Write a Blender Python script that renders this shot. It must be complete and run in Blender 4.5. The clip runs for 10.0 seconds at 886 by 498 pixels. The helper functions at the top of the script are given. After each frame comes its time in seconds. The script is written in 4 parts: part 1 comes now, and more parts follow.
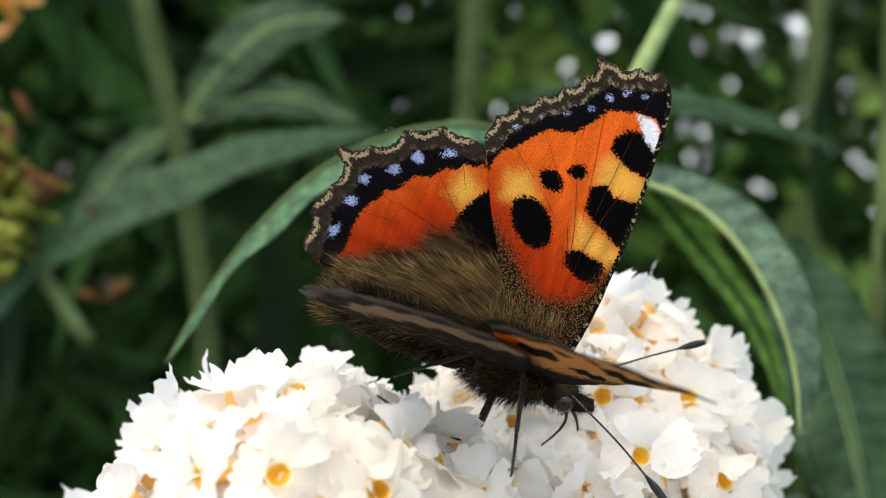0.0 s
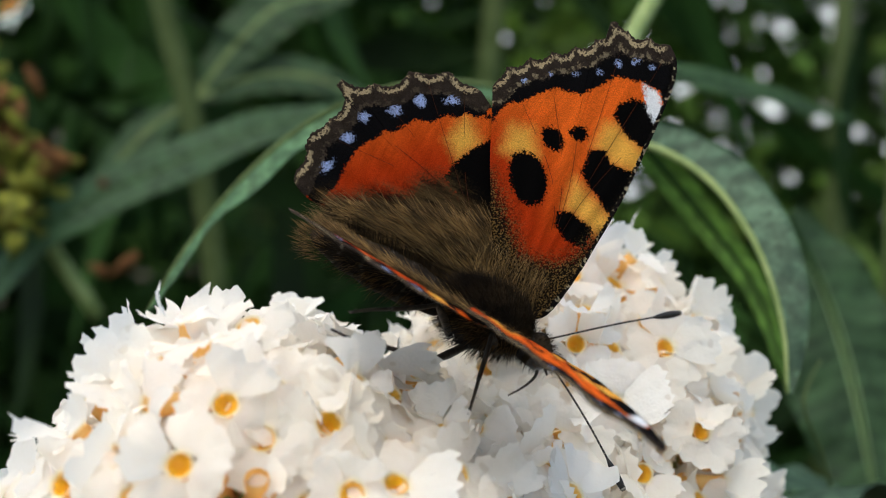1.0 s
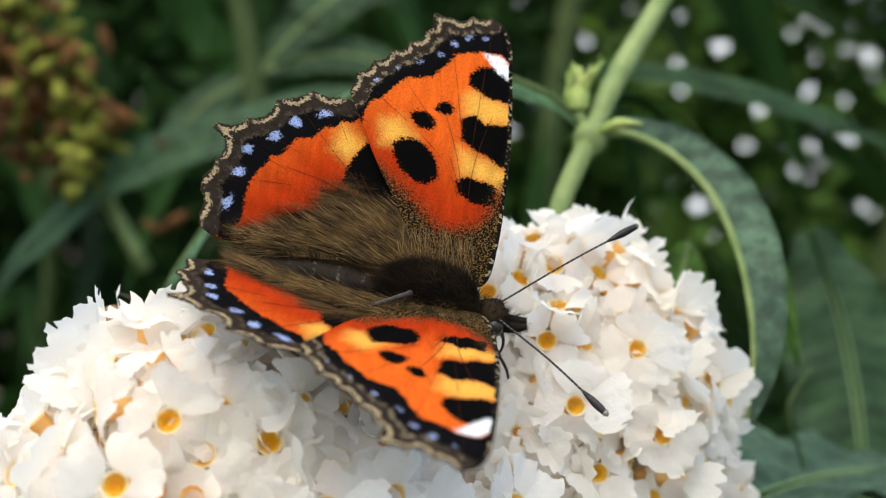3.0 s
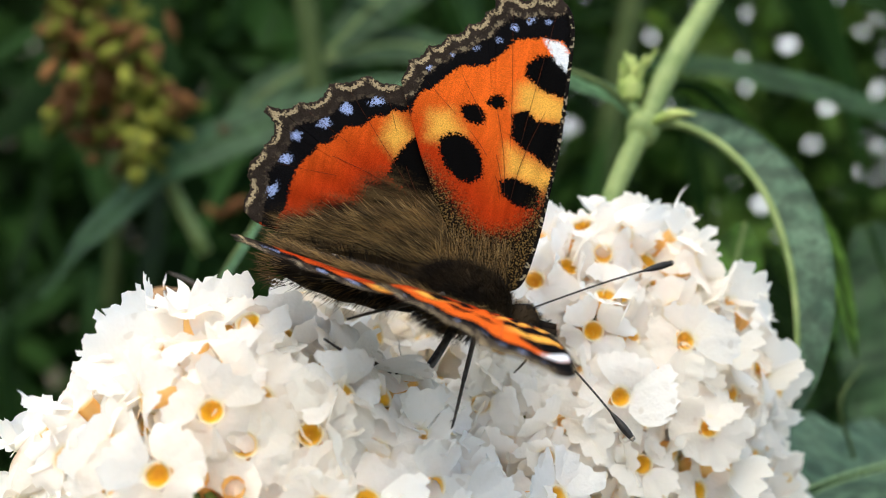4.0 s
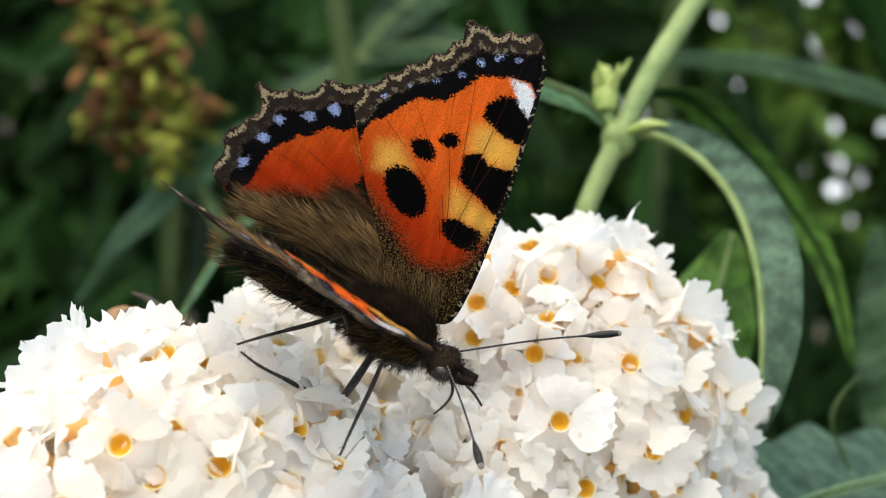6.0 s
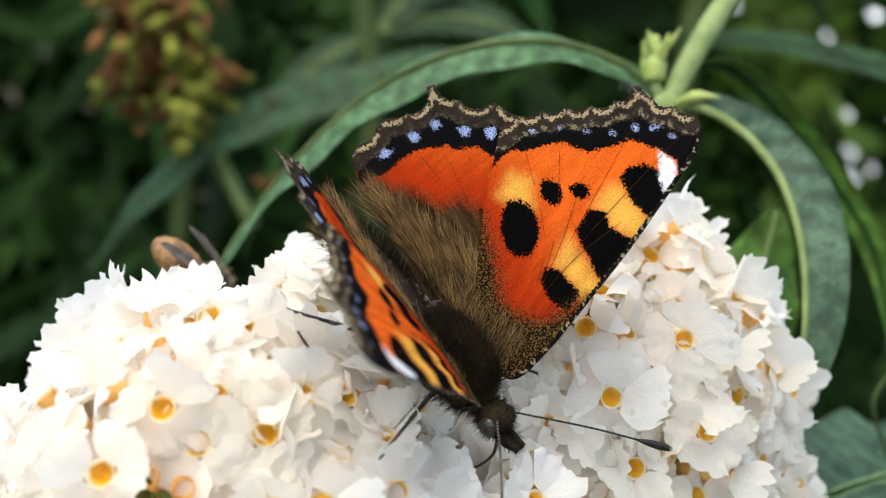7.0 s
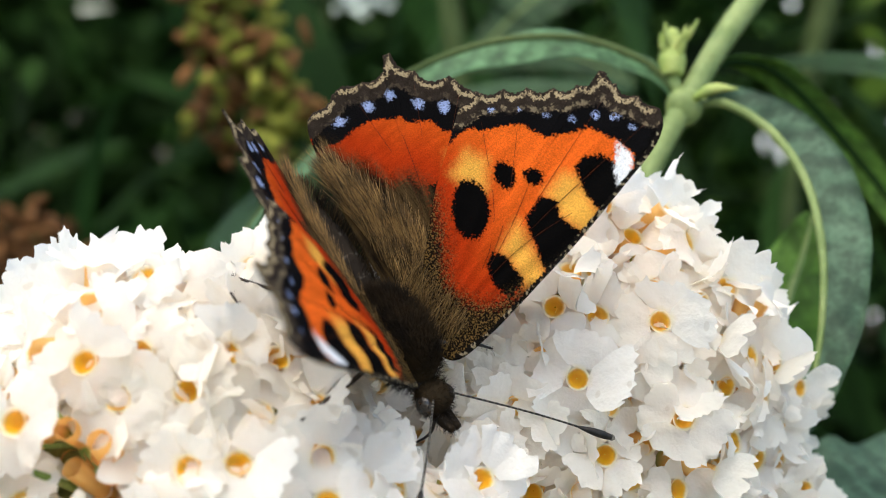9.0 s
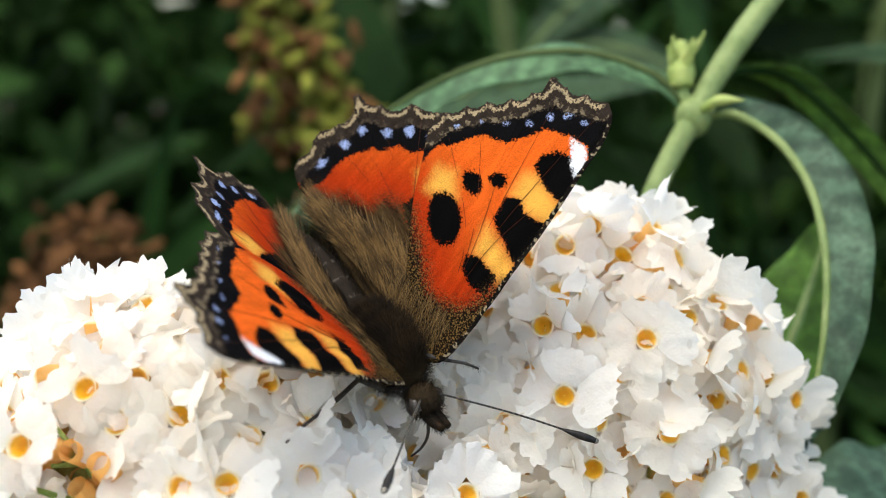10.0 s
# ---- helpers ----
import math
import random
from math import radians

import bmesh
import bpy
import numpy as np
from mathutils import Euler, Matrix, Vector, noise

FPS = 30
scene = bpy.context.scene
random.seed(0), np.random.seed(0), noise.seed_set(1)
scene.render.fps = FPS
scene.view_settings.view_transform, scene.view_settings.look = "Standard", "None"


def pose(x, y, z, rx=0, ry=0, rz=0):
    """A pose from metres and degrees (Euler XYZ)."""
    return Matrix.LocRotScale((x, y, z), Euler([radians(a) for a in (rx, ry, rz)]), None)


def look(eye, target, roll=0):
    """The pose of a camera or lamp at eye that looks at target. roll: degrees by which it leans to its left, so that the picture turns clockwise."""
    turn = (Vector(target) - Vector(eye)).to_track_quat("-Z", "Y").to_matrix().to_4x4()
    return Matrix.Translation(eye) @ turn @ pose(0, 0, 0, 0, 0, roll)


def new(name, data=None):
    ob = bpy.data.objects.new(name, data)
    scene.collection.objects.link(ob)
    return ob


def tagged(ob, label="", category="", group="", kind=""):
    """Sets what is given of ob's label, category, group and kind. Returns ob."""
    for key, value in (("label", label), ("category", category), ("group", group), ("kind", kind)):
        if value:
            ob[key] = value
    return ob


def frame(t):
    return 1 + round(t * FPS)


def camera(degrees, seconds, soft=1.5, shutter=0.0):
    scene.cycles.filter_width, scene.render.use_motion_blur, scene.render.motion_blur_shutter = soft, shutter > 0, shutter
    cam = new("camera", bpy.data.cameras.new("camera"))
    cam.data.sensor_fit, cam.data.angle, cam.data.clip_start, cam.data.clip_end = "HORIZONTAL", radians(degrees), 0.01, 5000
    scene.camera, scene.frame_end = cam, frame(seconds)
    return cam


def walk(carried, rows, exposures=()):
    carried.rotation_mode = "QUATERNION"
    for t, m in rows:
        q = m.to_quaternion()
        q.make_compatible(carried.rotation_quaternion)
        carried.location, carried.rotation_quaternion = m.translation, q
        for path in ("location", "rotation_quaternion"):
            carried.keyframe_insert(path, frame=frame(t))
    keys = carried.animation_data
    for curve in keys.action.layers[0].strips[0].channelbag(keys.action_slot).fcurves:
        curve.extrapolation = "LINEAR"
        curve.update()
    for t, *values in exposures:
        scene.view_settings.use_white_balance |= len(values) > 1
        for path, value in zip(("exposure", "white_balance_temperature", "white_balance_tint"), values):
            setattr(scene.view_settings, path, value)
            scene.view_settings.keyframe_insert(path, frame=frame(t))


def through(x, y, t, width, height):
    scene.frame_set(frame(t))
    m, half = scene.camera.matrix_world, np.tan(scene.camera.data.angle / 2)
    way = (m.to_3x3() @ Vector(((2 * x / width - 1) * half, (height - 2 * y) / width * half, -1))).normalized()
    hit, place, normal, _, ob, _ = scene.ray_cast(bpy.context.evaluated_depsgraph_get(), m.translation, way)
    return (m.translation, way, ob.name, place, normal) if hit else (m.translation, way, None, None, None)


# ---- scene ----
MM = 0.001

# ---- camera ----
cam = camera(40.0, 10.0, soft=1.0)
cam.data.dof.use_dof, cam.data.dof.focus_distance, cam.data.dof.aperture_fstop = True, 0.101, 27.0
# seconds, place in millimetres, yaw, pitch, roll in degrees
PATH = [
    (0.0, -2.24, 1.03, 3.01, -0.73, -5.93, -0.00),
    (0.5, 0.14, 0.03, 0.16, 0.00, -5.91, 0.00),
    (1.0, 3.78, 1.92, -1.86, 0.98, -6.10, -0.03),
    (1.5, 3.58, 4.00, -6.31, 1.49, -6.03, -0.09),
    (2.0, 7.40, 5.31, -4.43, 1.81, -5.88, -0.07),
    (2.2, 8.45, 4.15, -2.83, 2.09, -5.77, -0.20),
    (3.3, 13.27, 5.60, 18.90, 5.09, -17.49, 5.29),
    (3.5, 16.42, 5.89, 19.78, 6.38, -17.13, 4.01),
    (4.0, 13.68, 6.64, 18.13, 7.56, -17.82, 4.41),
    (4.5, 15.16, 7.95, 18.90, 8.98, -17.68, 3.59),
    (5.0, 19.83, 8.55, 19.74, 9.26, -18.05, 3.75),
    (5.5, 23.29, 9.60, 22.75, 9.87, -19.35, 4.51),
    (5.7, 26.15, 10.06, 22.87, 11.35, -18.67, 2.44),
    (6.8, 23.83, 12.10, 18.68, 12.11, -19.42, 3.87),
    (7.0, 21.28, 13.03, 19.21, 11.59, -19.61, 4.07),
    (7.5, 22.64, 12.36, 22.11, 12.26, -20.15, 3.67),
    (8.0, 25.07, 13.63, 18.28, 13.54, -20.12, 3.50),
    (8.5, 30.25, 15.69, 16.83, 15.69, -19.62, 3.27),
    (9.0, 37.09, 17.36, 12.09, 19.16, -16.97, 2.10),
    (9.5, 43.19, 18.76, 13.95, 22.01, -16.54, 0.33),
    (9.8, 45.66, 18.08, 15.36, 23.18, -17.55, 0.06),
    (10.0, 45.65, 17.66, 16.94, 23.37, -17.95, 0.06),
]


def camera_pose(x, y, z, yaw, pitch, roll):
    eye = Vector((x, y, z)) * MM
    a, b = radians(yaw), radians(pitch)
    return look(eye, eye + Vector((-math.sin(a) * math.cos(b), math.cos(a) * math.cos(b), math.sin(b))), roll)


PIVOT = Vector((5, 115, -65)) * MM


def sway(t):
    """The flower branch nods towards the camera between 2.2 and 3.3 s."""
    s = min(1.0, max(0.0, (t - 2.2) / 1.1))
    return Matrix.Translation(PIVOT) @ Matrix.Rotation(radians(11.0) * s * s * (3 - 2 * s), 4, "X") @ Matrix.Translation(-PIVOT)


def filled(rows):
    """The rows with smooth ones put in while the branch nods."""
    rows, out = [tuple(r) for r in rows], []
    for p, q in zip(rows, rows[1:] + [None]):
        out.append(p)
        if q is not None and abs(p[0] - 2.2) < 0.01:
            for t in (2.4, 2.6, 2.8, 3.0, 3.15):
                s = (t - p[0]) / (q[0] - p[0])
                s = s * s * (3 - 2 * s)
                out.append((t, *[u + (v - u) * s for u, v in zip(p[1:], q[1:])]))
    return out


walk(cam, [(t, sway(t) @ camera_pose(*row)) for t, *row in filled(PATH)], ((0.0, 1.68, 6750, 2), (0.5, 1.52, 6750, 2), (1.0, 1.34, 6750, 2), (1.5, 1.38, 6750, 2), (2.2, 1.50, 6750, 2), (3.3, 1.56, 6800, 2), (4.0, 1.69, 6800, 2), (5.5, 1.76, 6800, 2), (7.5, 1.70, 6800, 2), (10.0, 1.74, 6800, 2)))

# ---- light ----
SUN_EL, SUN_AZ = 68.0, 215.0     # degrees; azimuth from +y towards +x
world = bpy.data.worlds.new("sky")
scene.world = world
world.use_nodes = True
wt = world.node_tree
sky = wt.nodes.new("ShaderNodeTexSky")
sky.sky_type, sky.sun_disc = "NISHITA", False
sky.sun_elevation, sky.sun_rotation = radians(SUN_EL), radians(SUN_AZ)
sky.air_density, sky.dust_density, sky.ozone_density = 1.0, 3.0, 0.3
wt.links.new(sky.outputs[0], wt.nodes["Background"].inputs[0])
wt.nodes["Background"].inputs[1].default_value = 0.15
sun_data = bpy.data.lights.new("sun", "SUN")
sun_data.energy, sun_data.angle, sun_data.color = 0.25, radians(55), (1.0, 0.95, 0.88)
sun = new("sun", sun_data)
e, a = radians(SUN_EL), radians(SUN_AZ)
sun.matrix_world = look((0, 0, 3), Vector((0, 0, 3)) - Vector((math.sin(a) * math.cos(e), math.cos(a) * math.cos(e), math.sin(e))))


# ---- material helpers ----
class Nodes:
    """A small writer of node trees."""

    def __init__(self, name):
        self.mat = bpy.data.materials.new(name)
        self.mat.use_nodes = True
        self.nt = self.mat.node_tree
        self.bsdf = self.nt.nodes["Principled BSDF"]
        self.out = self.nt.nodes["Material Output"]
        self.coord = None

    def add(self, kind, **inputs):
        n = self.nt.nodes.new(kind)
        for key, v in inputs.items():
            self.put(n.inputs[key.replace("_", " ")], v)
        return n

    def put(self, socket, v):
        if isinstance(v, bpy.types.NodeSocket):
            self.nt.links.new(v, socket)
        else:
            socket.default_value = (*v, 1.0) if isinstance(v, tuple) and len(v) == 3 and socket.type == "RGBA" else v

    def math(self, op, a, b=0.0, c=0.0):
        n = self.nt.nodes.new("ShaderNodeMath")
        n.operation = op
        for s, v in zip(n.inputs, (a, b, c)):
            self.put(s, v)
        return n.outputs[0]

    def attr(self, name):
        n = self.nt.nodes.new("ShaderNodeAttribute")
        n.attribute_name = name
        return n.outputs["Fac"]

    def noise(self, scale, detail=3.0, rough=0.55, vec=None):
        if self.coord is None:
            self.coord = self.nt.nodes.new("ShaderNodeTexCoord").outputs["Object"]
        n = self.add("ShaderNodeTexNoise", Scale=scale, Detail=detail, Roughness=rough)
        self.put(n.inputs["Vector"], vec or self.coord)
        return n.outputs[0]

    def stretched(self, sx, sy, sz):
        if self.coord is None:
            self.coord = self.nt.nodes.new("ShaderNodeTexCoord").outputs["Object"]
        n = self.nt.nodes.new("ShaderNodeVectorMath")
        n.operation = "MULTIPLY"
        self.put(n.inputs[0], self.coord)
        n.inputs[1].default_value = (sx, sy, sz)
        return n.outputs[0]

    def ramp(self, v, lo, hi, a=0.0, b=1.0):
        n = self.add("ShaderNodeMapRange")
        n.interpolation_type = "SMOOTHSTEP"
        for i, q in enumerate((v, lo, hi, a, b)):
            self.put(n.inputs[i], q)
        return n.outputs[0]

    def mix(self, f, a, b):
        n = self.nt.nodes.new("ShaderNodeMix")
        n.data_type = "RGBA"
        self.put(n.inputs[0], f)
        self.put(n.inputs[6], a)
        self.put(n.inputs[7], b)
        return n.outputs[2]

    def shade(self, col, amount):
        """col with its brightness scaled."""
        n = self.nt.nodes.new("ShaderNodeVectorMath")
        n.operation = "SCALE"
        self.put(n.inputs[0], col)
        self.put(n.inputs["Scale"], amount)
        return n.outputs[0]

    def bump(self, height, distance, strength=0.6):
        n = self.add("ShaderNodeBump", Strength=strength, Distance=distance, Height=height)
        self.put(self.bsdf.inputs["Normal"], n.outputs[0])
        return n.outputs[0]

    def done(self, col, rough, spec=0.3, translucent=0.0, through=None, sheen=0.0):
        self.put(self.bsdf.inputs["Base Color"], col)
        self.put(self.bsdf.inputs["Roughness"], rough)
        self.bsdf.inputs["Specular IOR Level"].default_value = spec
        self.bsdf.inputs["Sheen Weight"].default_value = sheen
        if translucent:
            t = self.add("ShaderNodeBsdfTranslucent")
            self.put(t.inputs[0], through if through is not None else col)
            m = self.nt.nodes.new("ShaderNodeMixShader")
            self.put(m.inputs[0], translucent)
            self.nt.links.new(self.bsdf.outputs[0], m.inputs[1])
            self.nt.links.new(t.outputs[0], m.inputs[2])
            self.nt.links.new(m.outputs[0], self.out.inputs[0])
        return self.mat

    def random(self):
        return self.nt.nodes.new("ShaderNodeObjectInfo").outputs["Random"]

    def island(self):
        return self.nt.nodes.new("ShaderNodeNewGeometry").outputs["Random Per Island"]


def wing_upper(name, fore):
    n = Nodes(name)
    fine, mid = n.noise(5200, 2.0), n.noise(1300, 2.0)
    jit = n.math("ADD", n.math("MULTIPLY_ADD", fine, 1.0, -0.5), n.math("MULTIPLY_ADD", mid, 0.4, -0.2))
    jit = n.math("MULTIPLY", jit, 0.9)

    def mask(field, soft=0.07, fray=1.0):
        d = n.math("ADD", n.attr(field), n.math("MULTIPLY", jit, fray))
        return n.ramp(d, soft, -soft)

    # orange ground, redder towards the base
    red = n.ramp(n.attr("basal"), 7.5, 0.8)
    col = n.mix(red, (0.80, 0.135, 0.016), (0.44, 0.036, 0.006))
    streak = n.noise(2200, 3.0, 0.6, n.stretched(1, 0.12, 1))
    col = n.shade(col, n.ramp(streak, 0.2, 0.8, 0.82, 1.12))
    col = n.mix(n.math("MULTIPLY", mask("yellow", 0.95, 1.0), 0.95), col, (0.84, 0.44, 0.075))
    col = n.mix(mask("black", 0.12, 1.1), col, (0.003, 0.0026, 0.0026))
    col = n.mix(mask("white", 0.2, 0.9), col, (0.82, 0.83, 0.85))
    # marginal band: black within, brown without, cream lunules
    wave = n.attr("wave")
    band = n.math("ADD", n.attr("border"), n.math("ADD", n.math("MULTIPLY", jit, 1.0), n.math("MULTIPLY_ADD", wave, -0.5, 0.25)))
    col = n.mix(n.ramp(band, 0.12, -0.12), col, (0.005, 0.0045, 0.005))
    rim = n.math("ADD", n.attr("edge"), n.math("MULTIPLY", jit, 0.9))
    brown = n.mix(mid, (0.014, 0.010, 0.008), (0.05, 0.036, 0.027))
    col = n.mix(n.ramp(rim, 1.75, 1.45), col, brown)
    lunule = n.math("MULTIPLY", n.ramp(n.math("ABSOLUTE", n.math("SUBTRACT", rim, n.math("MULTIPLY_ADD", wave, 0.25, 0.2))), 0.22, 0.08), n.ramp(n.math("ADD", n.math("MULTIPLY", fine, 0.6), n.math("MULTIPLY", wave, 0.45)), 0.38, 0.62))
    col = n.mix(n.math("MULTIPLY", lunule, 0.85), col, (0.50, 0.38, 0.22))
    inner = n.math("MULTIPLY", n.ramp(n.math("ABSOLUTE", n.math("SUBTRACT", rim, 1.35)), 0.28, 0.1), n.ramp(n.noise(1700, 2.0), 0.45, 0.6))
    col = n.mix(n.math("MULTIPLY", inner, 0.6 if fore else 0.12), col, (0.36, 0.28, 0.17))
    bluef = n.math("MULTIPLY", mask("blue", 0.05, 1.3), n.ramp(fine, 0.3 if not fore else 0.42, 0.5))
    col = n.mix(bluef, col, (0.36, 0.44, 0.72))
    # brown dusting with golden scales over the wing's root
    dust = n.ramp(n.math("ADD", n.attr("basal"), n.math("MULTIPLY", jit, 2.8 if fore else 2.0)), 1.2, -1.0)
    if fore:
        gold = n.mix(n.ramp(n.noise(6500, 1.0), 0.5, 0.6), (0.012, 0.008, 0.005), (0.17, 0.10, 0.032))
    else:
        gold = n.mix(n.ramp(n.noise(1500, 3.0, 0.6, n.stretched(0.12, 1, 1)), 0.35, 0.7), (0.012, 0.008, 0.005), (0.09, 0.055, 0.022))
    col = n.mix(dust, col, gold)
    if fore:
        # dark leading edge with cream flecks
        lead = n.ramp(n.math("ADD", n.attr("costa"), n.math("MULTIPLY", jit, 0.5)), 0.05, -0.05)
        fleck = n.mix(n.ramp(n.noise(2600, 1.0, 0.5), 0.55, 0.62), (0.010, 0.008, 0.007), (0.34, 0.27, 0.17))
        col = n.mix(lead, col, fleck)
    scales = n.noise(11000, 1.0)
    col = n.shade(col, n.ramp(scales, 0.25, 0.75, 0.72, 1.22))
    n.bump(n.math("ADD", scales, n.math("MULTIPLY", streak, 0.8)), 0.00012, 0.5)
    return n.done(col, 0.8, 0.02, 0.32, n.shade(col, 0.95))


def wing_under(name, fore):
    n = Nodes(name)
    fine, mid = n.noise(4200, 3.0), n.noise(900, 3.0)
    jit = n.math("MULTIPLY_ADD", fine, 1.6, -0.8)
    dark = n.mix(mid, (0.010, 0.008, 0.008), (0.045, 0.033, 0.027))
    pale = n.mix(fine, (0.16, 0.12, 0.08), (0.34, 0.27, 0.18))
    if fore:
        col = n.mix(mid, (0.5, 0.26, 0.08), (0.62, 0.36, 0.13))
        col = n.mix(n.ramp(n.math("ADD", n.attr("black"), jit), 0.1, -0.1), col, (0.012, 0.01, 0.01))
    else:
        col = n.mix(n.ramp(n.math("ADD", n.attr("edge"), n.math("MULTIPLY", jit, 1.2)), 7.5, 6.5), dark, pale)
    col = n.mix(n.ramp(n.math("ADD", n.attr("edge"), jit), 3.8, 3.2), col, dark)
    col = n.mix(n.ramp(n.math("ADD", n.attr("edge"), jit), 1.6, 1.2), col, n.mix(mid, dark, (0.2, 0.17, 0.15)))
    col = n.mix(n.ramp(n.math("ADD", n.attr("basal"), n.math("MULTIPLY", jit, 2.0)), 1.0, -1.0), col, dark)
    n.bump(fine, 0.0001, 0.5)
    return n.done(col, 0.8, 0.08, 0.28)


def plain(name, a, b, scale, rough=0.6, spec=0.3, bump=0.0, translucent=0.0, through=None, sheen=0.0, by_island=0.0):
    n = Nodes(name)
    v = n.noise(scale, 4.0)
    col = n.mix(n.ramp(v, 0.3, 0.7), a, b)
    col = n.shade(col, n.ramp(n.noise(scale * 9, 2.0), 0.2, 0.8, 0.85, 1.15))
    if by_island:
        col = n.shade(col, n.ramp(n.island(), 0.0, 1.0, 1 - by_island, 1 + by_island))
    if bump:
        n.bump(v, bump, 0.5)
    return n.done(col, rough, spec, translucent, through, sheen)


def petal_material():
    n = Nodes("petal")
    r = n.attr("r")                                  # millimetres from the eye's middle
    vein = n.noise(1500, 3.0, 0.6)
    col = n.mix(n.ramp(vein, 0.3, 0.75), (0.93, 0.915, 0.875), (0.955, 0.945, 0.92))
    warm = n.ramp(n.random(), 0.45, 1.0)
    col = n.mix(n.math("MULTIPLY", warm, 0.35), col, (0.89, 0.82, 0.68))
    col = n.mix(n.math("MULTIPLY", n.ramp(n.math("ADD", r, n.math("MULTIPLY_ADD", vein, 0.5, -0.25)), 1.5, 0.85), 0.45), col, (0.92, 0.76, 0.30))
    col = n.mix(n.ramp(n.math("ADD", r, n.math("MULTIPLY_ADD", vein, 0.2, -0.1)), 0.93, 0.80), col, (0.95, 0.56, 0.01))
    col = n.mix(n.ramp(r, 0.6, 0.3), col, (0.92, 0.44, 0.01))
    spot = n.ramp(n.noise(420, 1.0), 0.715, 0.74)
    col = n.mix(n.math("MULTIPLY", spot, 0.35), col, (0.45, 0.36, 0.25))
    n.bump(n.math("ADD", n.noise(700, 2.0), n.math("MULTIPLY", n.noise(3800, 2.0), 0.25)), 0.0007, 0.6)
    return n.done(col, 0.65, 0.1, 0.62, n.mix(0.65, col, (0.96, 0.905, 0.82)))


def tube_material():
    n = Nodes("tube")
    v = n.noise(700, 2.0)
    col = n.mix(v, (0.84, 0.40, 0.07), (0.88, 0.62, 0.26))
    z = n.attr("r")
    col = n.mix(n.ramp(z, 7.4, 9.4), col, (0.30, 0.36, 0.10))
    return n.done(col, 0.55, 0.25, 0.35)


def leaf_material(name, top, low, scale):
    n = Nodes(name)
    side = n.attr("side")                            # 0 on the midrib, 1 on the margin
    along = n.attr("along")
    v = n.noise(scale, 4.0)
    herring = n.math("SINE", n.math("ADD", n.math("MULTIPLY", n.math("SUBTRACT", along, n.math("MULTIPLY", side, 0.05)), 105.0), n.math("MULTIPLY", v, 3.0)))
    col = n.mix(n.ramp(v, 0.3, 0.7), low, top)
    col = n.shade(col, n.ramp(herring, -0.6, 1.0, 1.08, 0.84))
    col = n.shade(col, n.ramp(n.noise(scale * 2.4, 2.0), 0.35, 0.65, 0.72, 1.2))
    col = n.shade(col, n.ramp(n.noise(scale * 8, 3.0), 0.2, 0.8, 0.85, 1.15))
    col = n.mix(n.ramp(side, 0.10, 0.03), col, (0.25, 0.36, 0.16))
    n.bump(n.math("ADD", n.math("MULTIPLY", herring, 0.3), v), 0.0003, 0.4)
    return n.done(col, 0.6, 0.2, 0.22, n.shade(col, 1.5))


def ringed_material():
    n = Nodes("ringed abdomen")
    v = n.noise(900, 3.0)
    col = n.mix(v, (0.006, 0.0045, 0.0035), (0.028, 0.02, 0.014))
    band = n.math("SINE", n.math("MULTIPLY", n.attr("along"), 44.0))
    col = n.mix(n.math("MULTIPLY", n.ramp(band, 0.82, 0.98), n.ramp(n.noise(2600, 2.0), 0.45, 0.62)), col, (0.07, 0.06, 0.048))
    n.bump(v, 0.00015, 0.5)
    return n.done(col, 0.7, 0.05)


WING = {(f, u): (wing_upper if u else wing_under)(("forewing" if f else "hindwing") + ("_upper" if u else "_under"), f) for f in (True, False) for u in (True, False)}
CHITIN = plain("dark chitin", (0.007, 0.006, 0.0055), (0.026, 0.021, 0.017), 2500, 0.5, 0.25, 0.00008)
LEGSKIN = plain("leg", (0.014, 0.011, 0.009), (0.06, 0.045, 0.034), 1800, 0.5, 0.3, 0.00005)
FURDARK = plain("dark fur", (0.006, 0.0042, 0.003), (0.03, 0.019, 0.009), 300, 0.65, 0.06, 0, 0.2, None, 0.0, 0.5)
FURBROWN = plain("brown fur", (0.034, 0.021, 0.009), (0.21, 0.125, 0.045), 420, 0.6, 0.15, 0, 0.3, None, 0.0, 0.8)
FURGOLD = plain("golden hair", (0.16, 0.095, 0.034), (0.36, 0.23, 0.09), 300, 0.5, 0.2, 0, 0.3, None, 0.0, 0.6)
RINGED = ringed_material()
FURGREY = plain("underside fur", (0.015, 0.012, 0.011), (0.045, 0.036, 0.032), 300, 0.6, 0.2, 0, 0.2, None, 0.0, 0.5)
PALE = plain("pale ring", (0.16, 0.14, 0.11), (0.30, 0.27, 0.22), 1500, 0.6)
EYE = plain("compound eye", (0.015, 0.012, 0.010), (0.05, 0.035, 0.025), 5200, 0.25, 0.5, 0.00006)
VEIN = plain("wing vein", (0.02, 0.007, 0.004), (0.07, 0.018, 0.007), 900, 0.6, 0.05)
PETAL, TUBE = petal_material(), tube_material()
STALK = plain("young flower stalk", (0.16, 0.24, 0.05), (0.34, 0.40, 0.12), 500, 0.6, 0.2, 0.0002, 0.2)
CORE = plain("green flower stalk", (0.10, 0.15, 0.03), (0.36, 0.34, 0.10), 260, 0.6, 0.2, 0.0004)
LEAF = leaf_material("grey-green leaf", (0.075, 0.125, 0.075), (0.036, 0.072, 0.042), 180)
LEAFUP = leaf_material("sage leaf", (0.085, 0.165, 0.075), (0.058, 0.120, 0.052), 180)
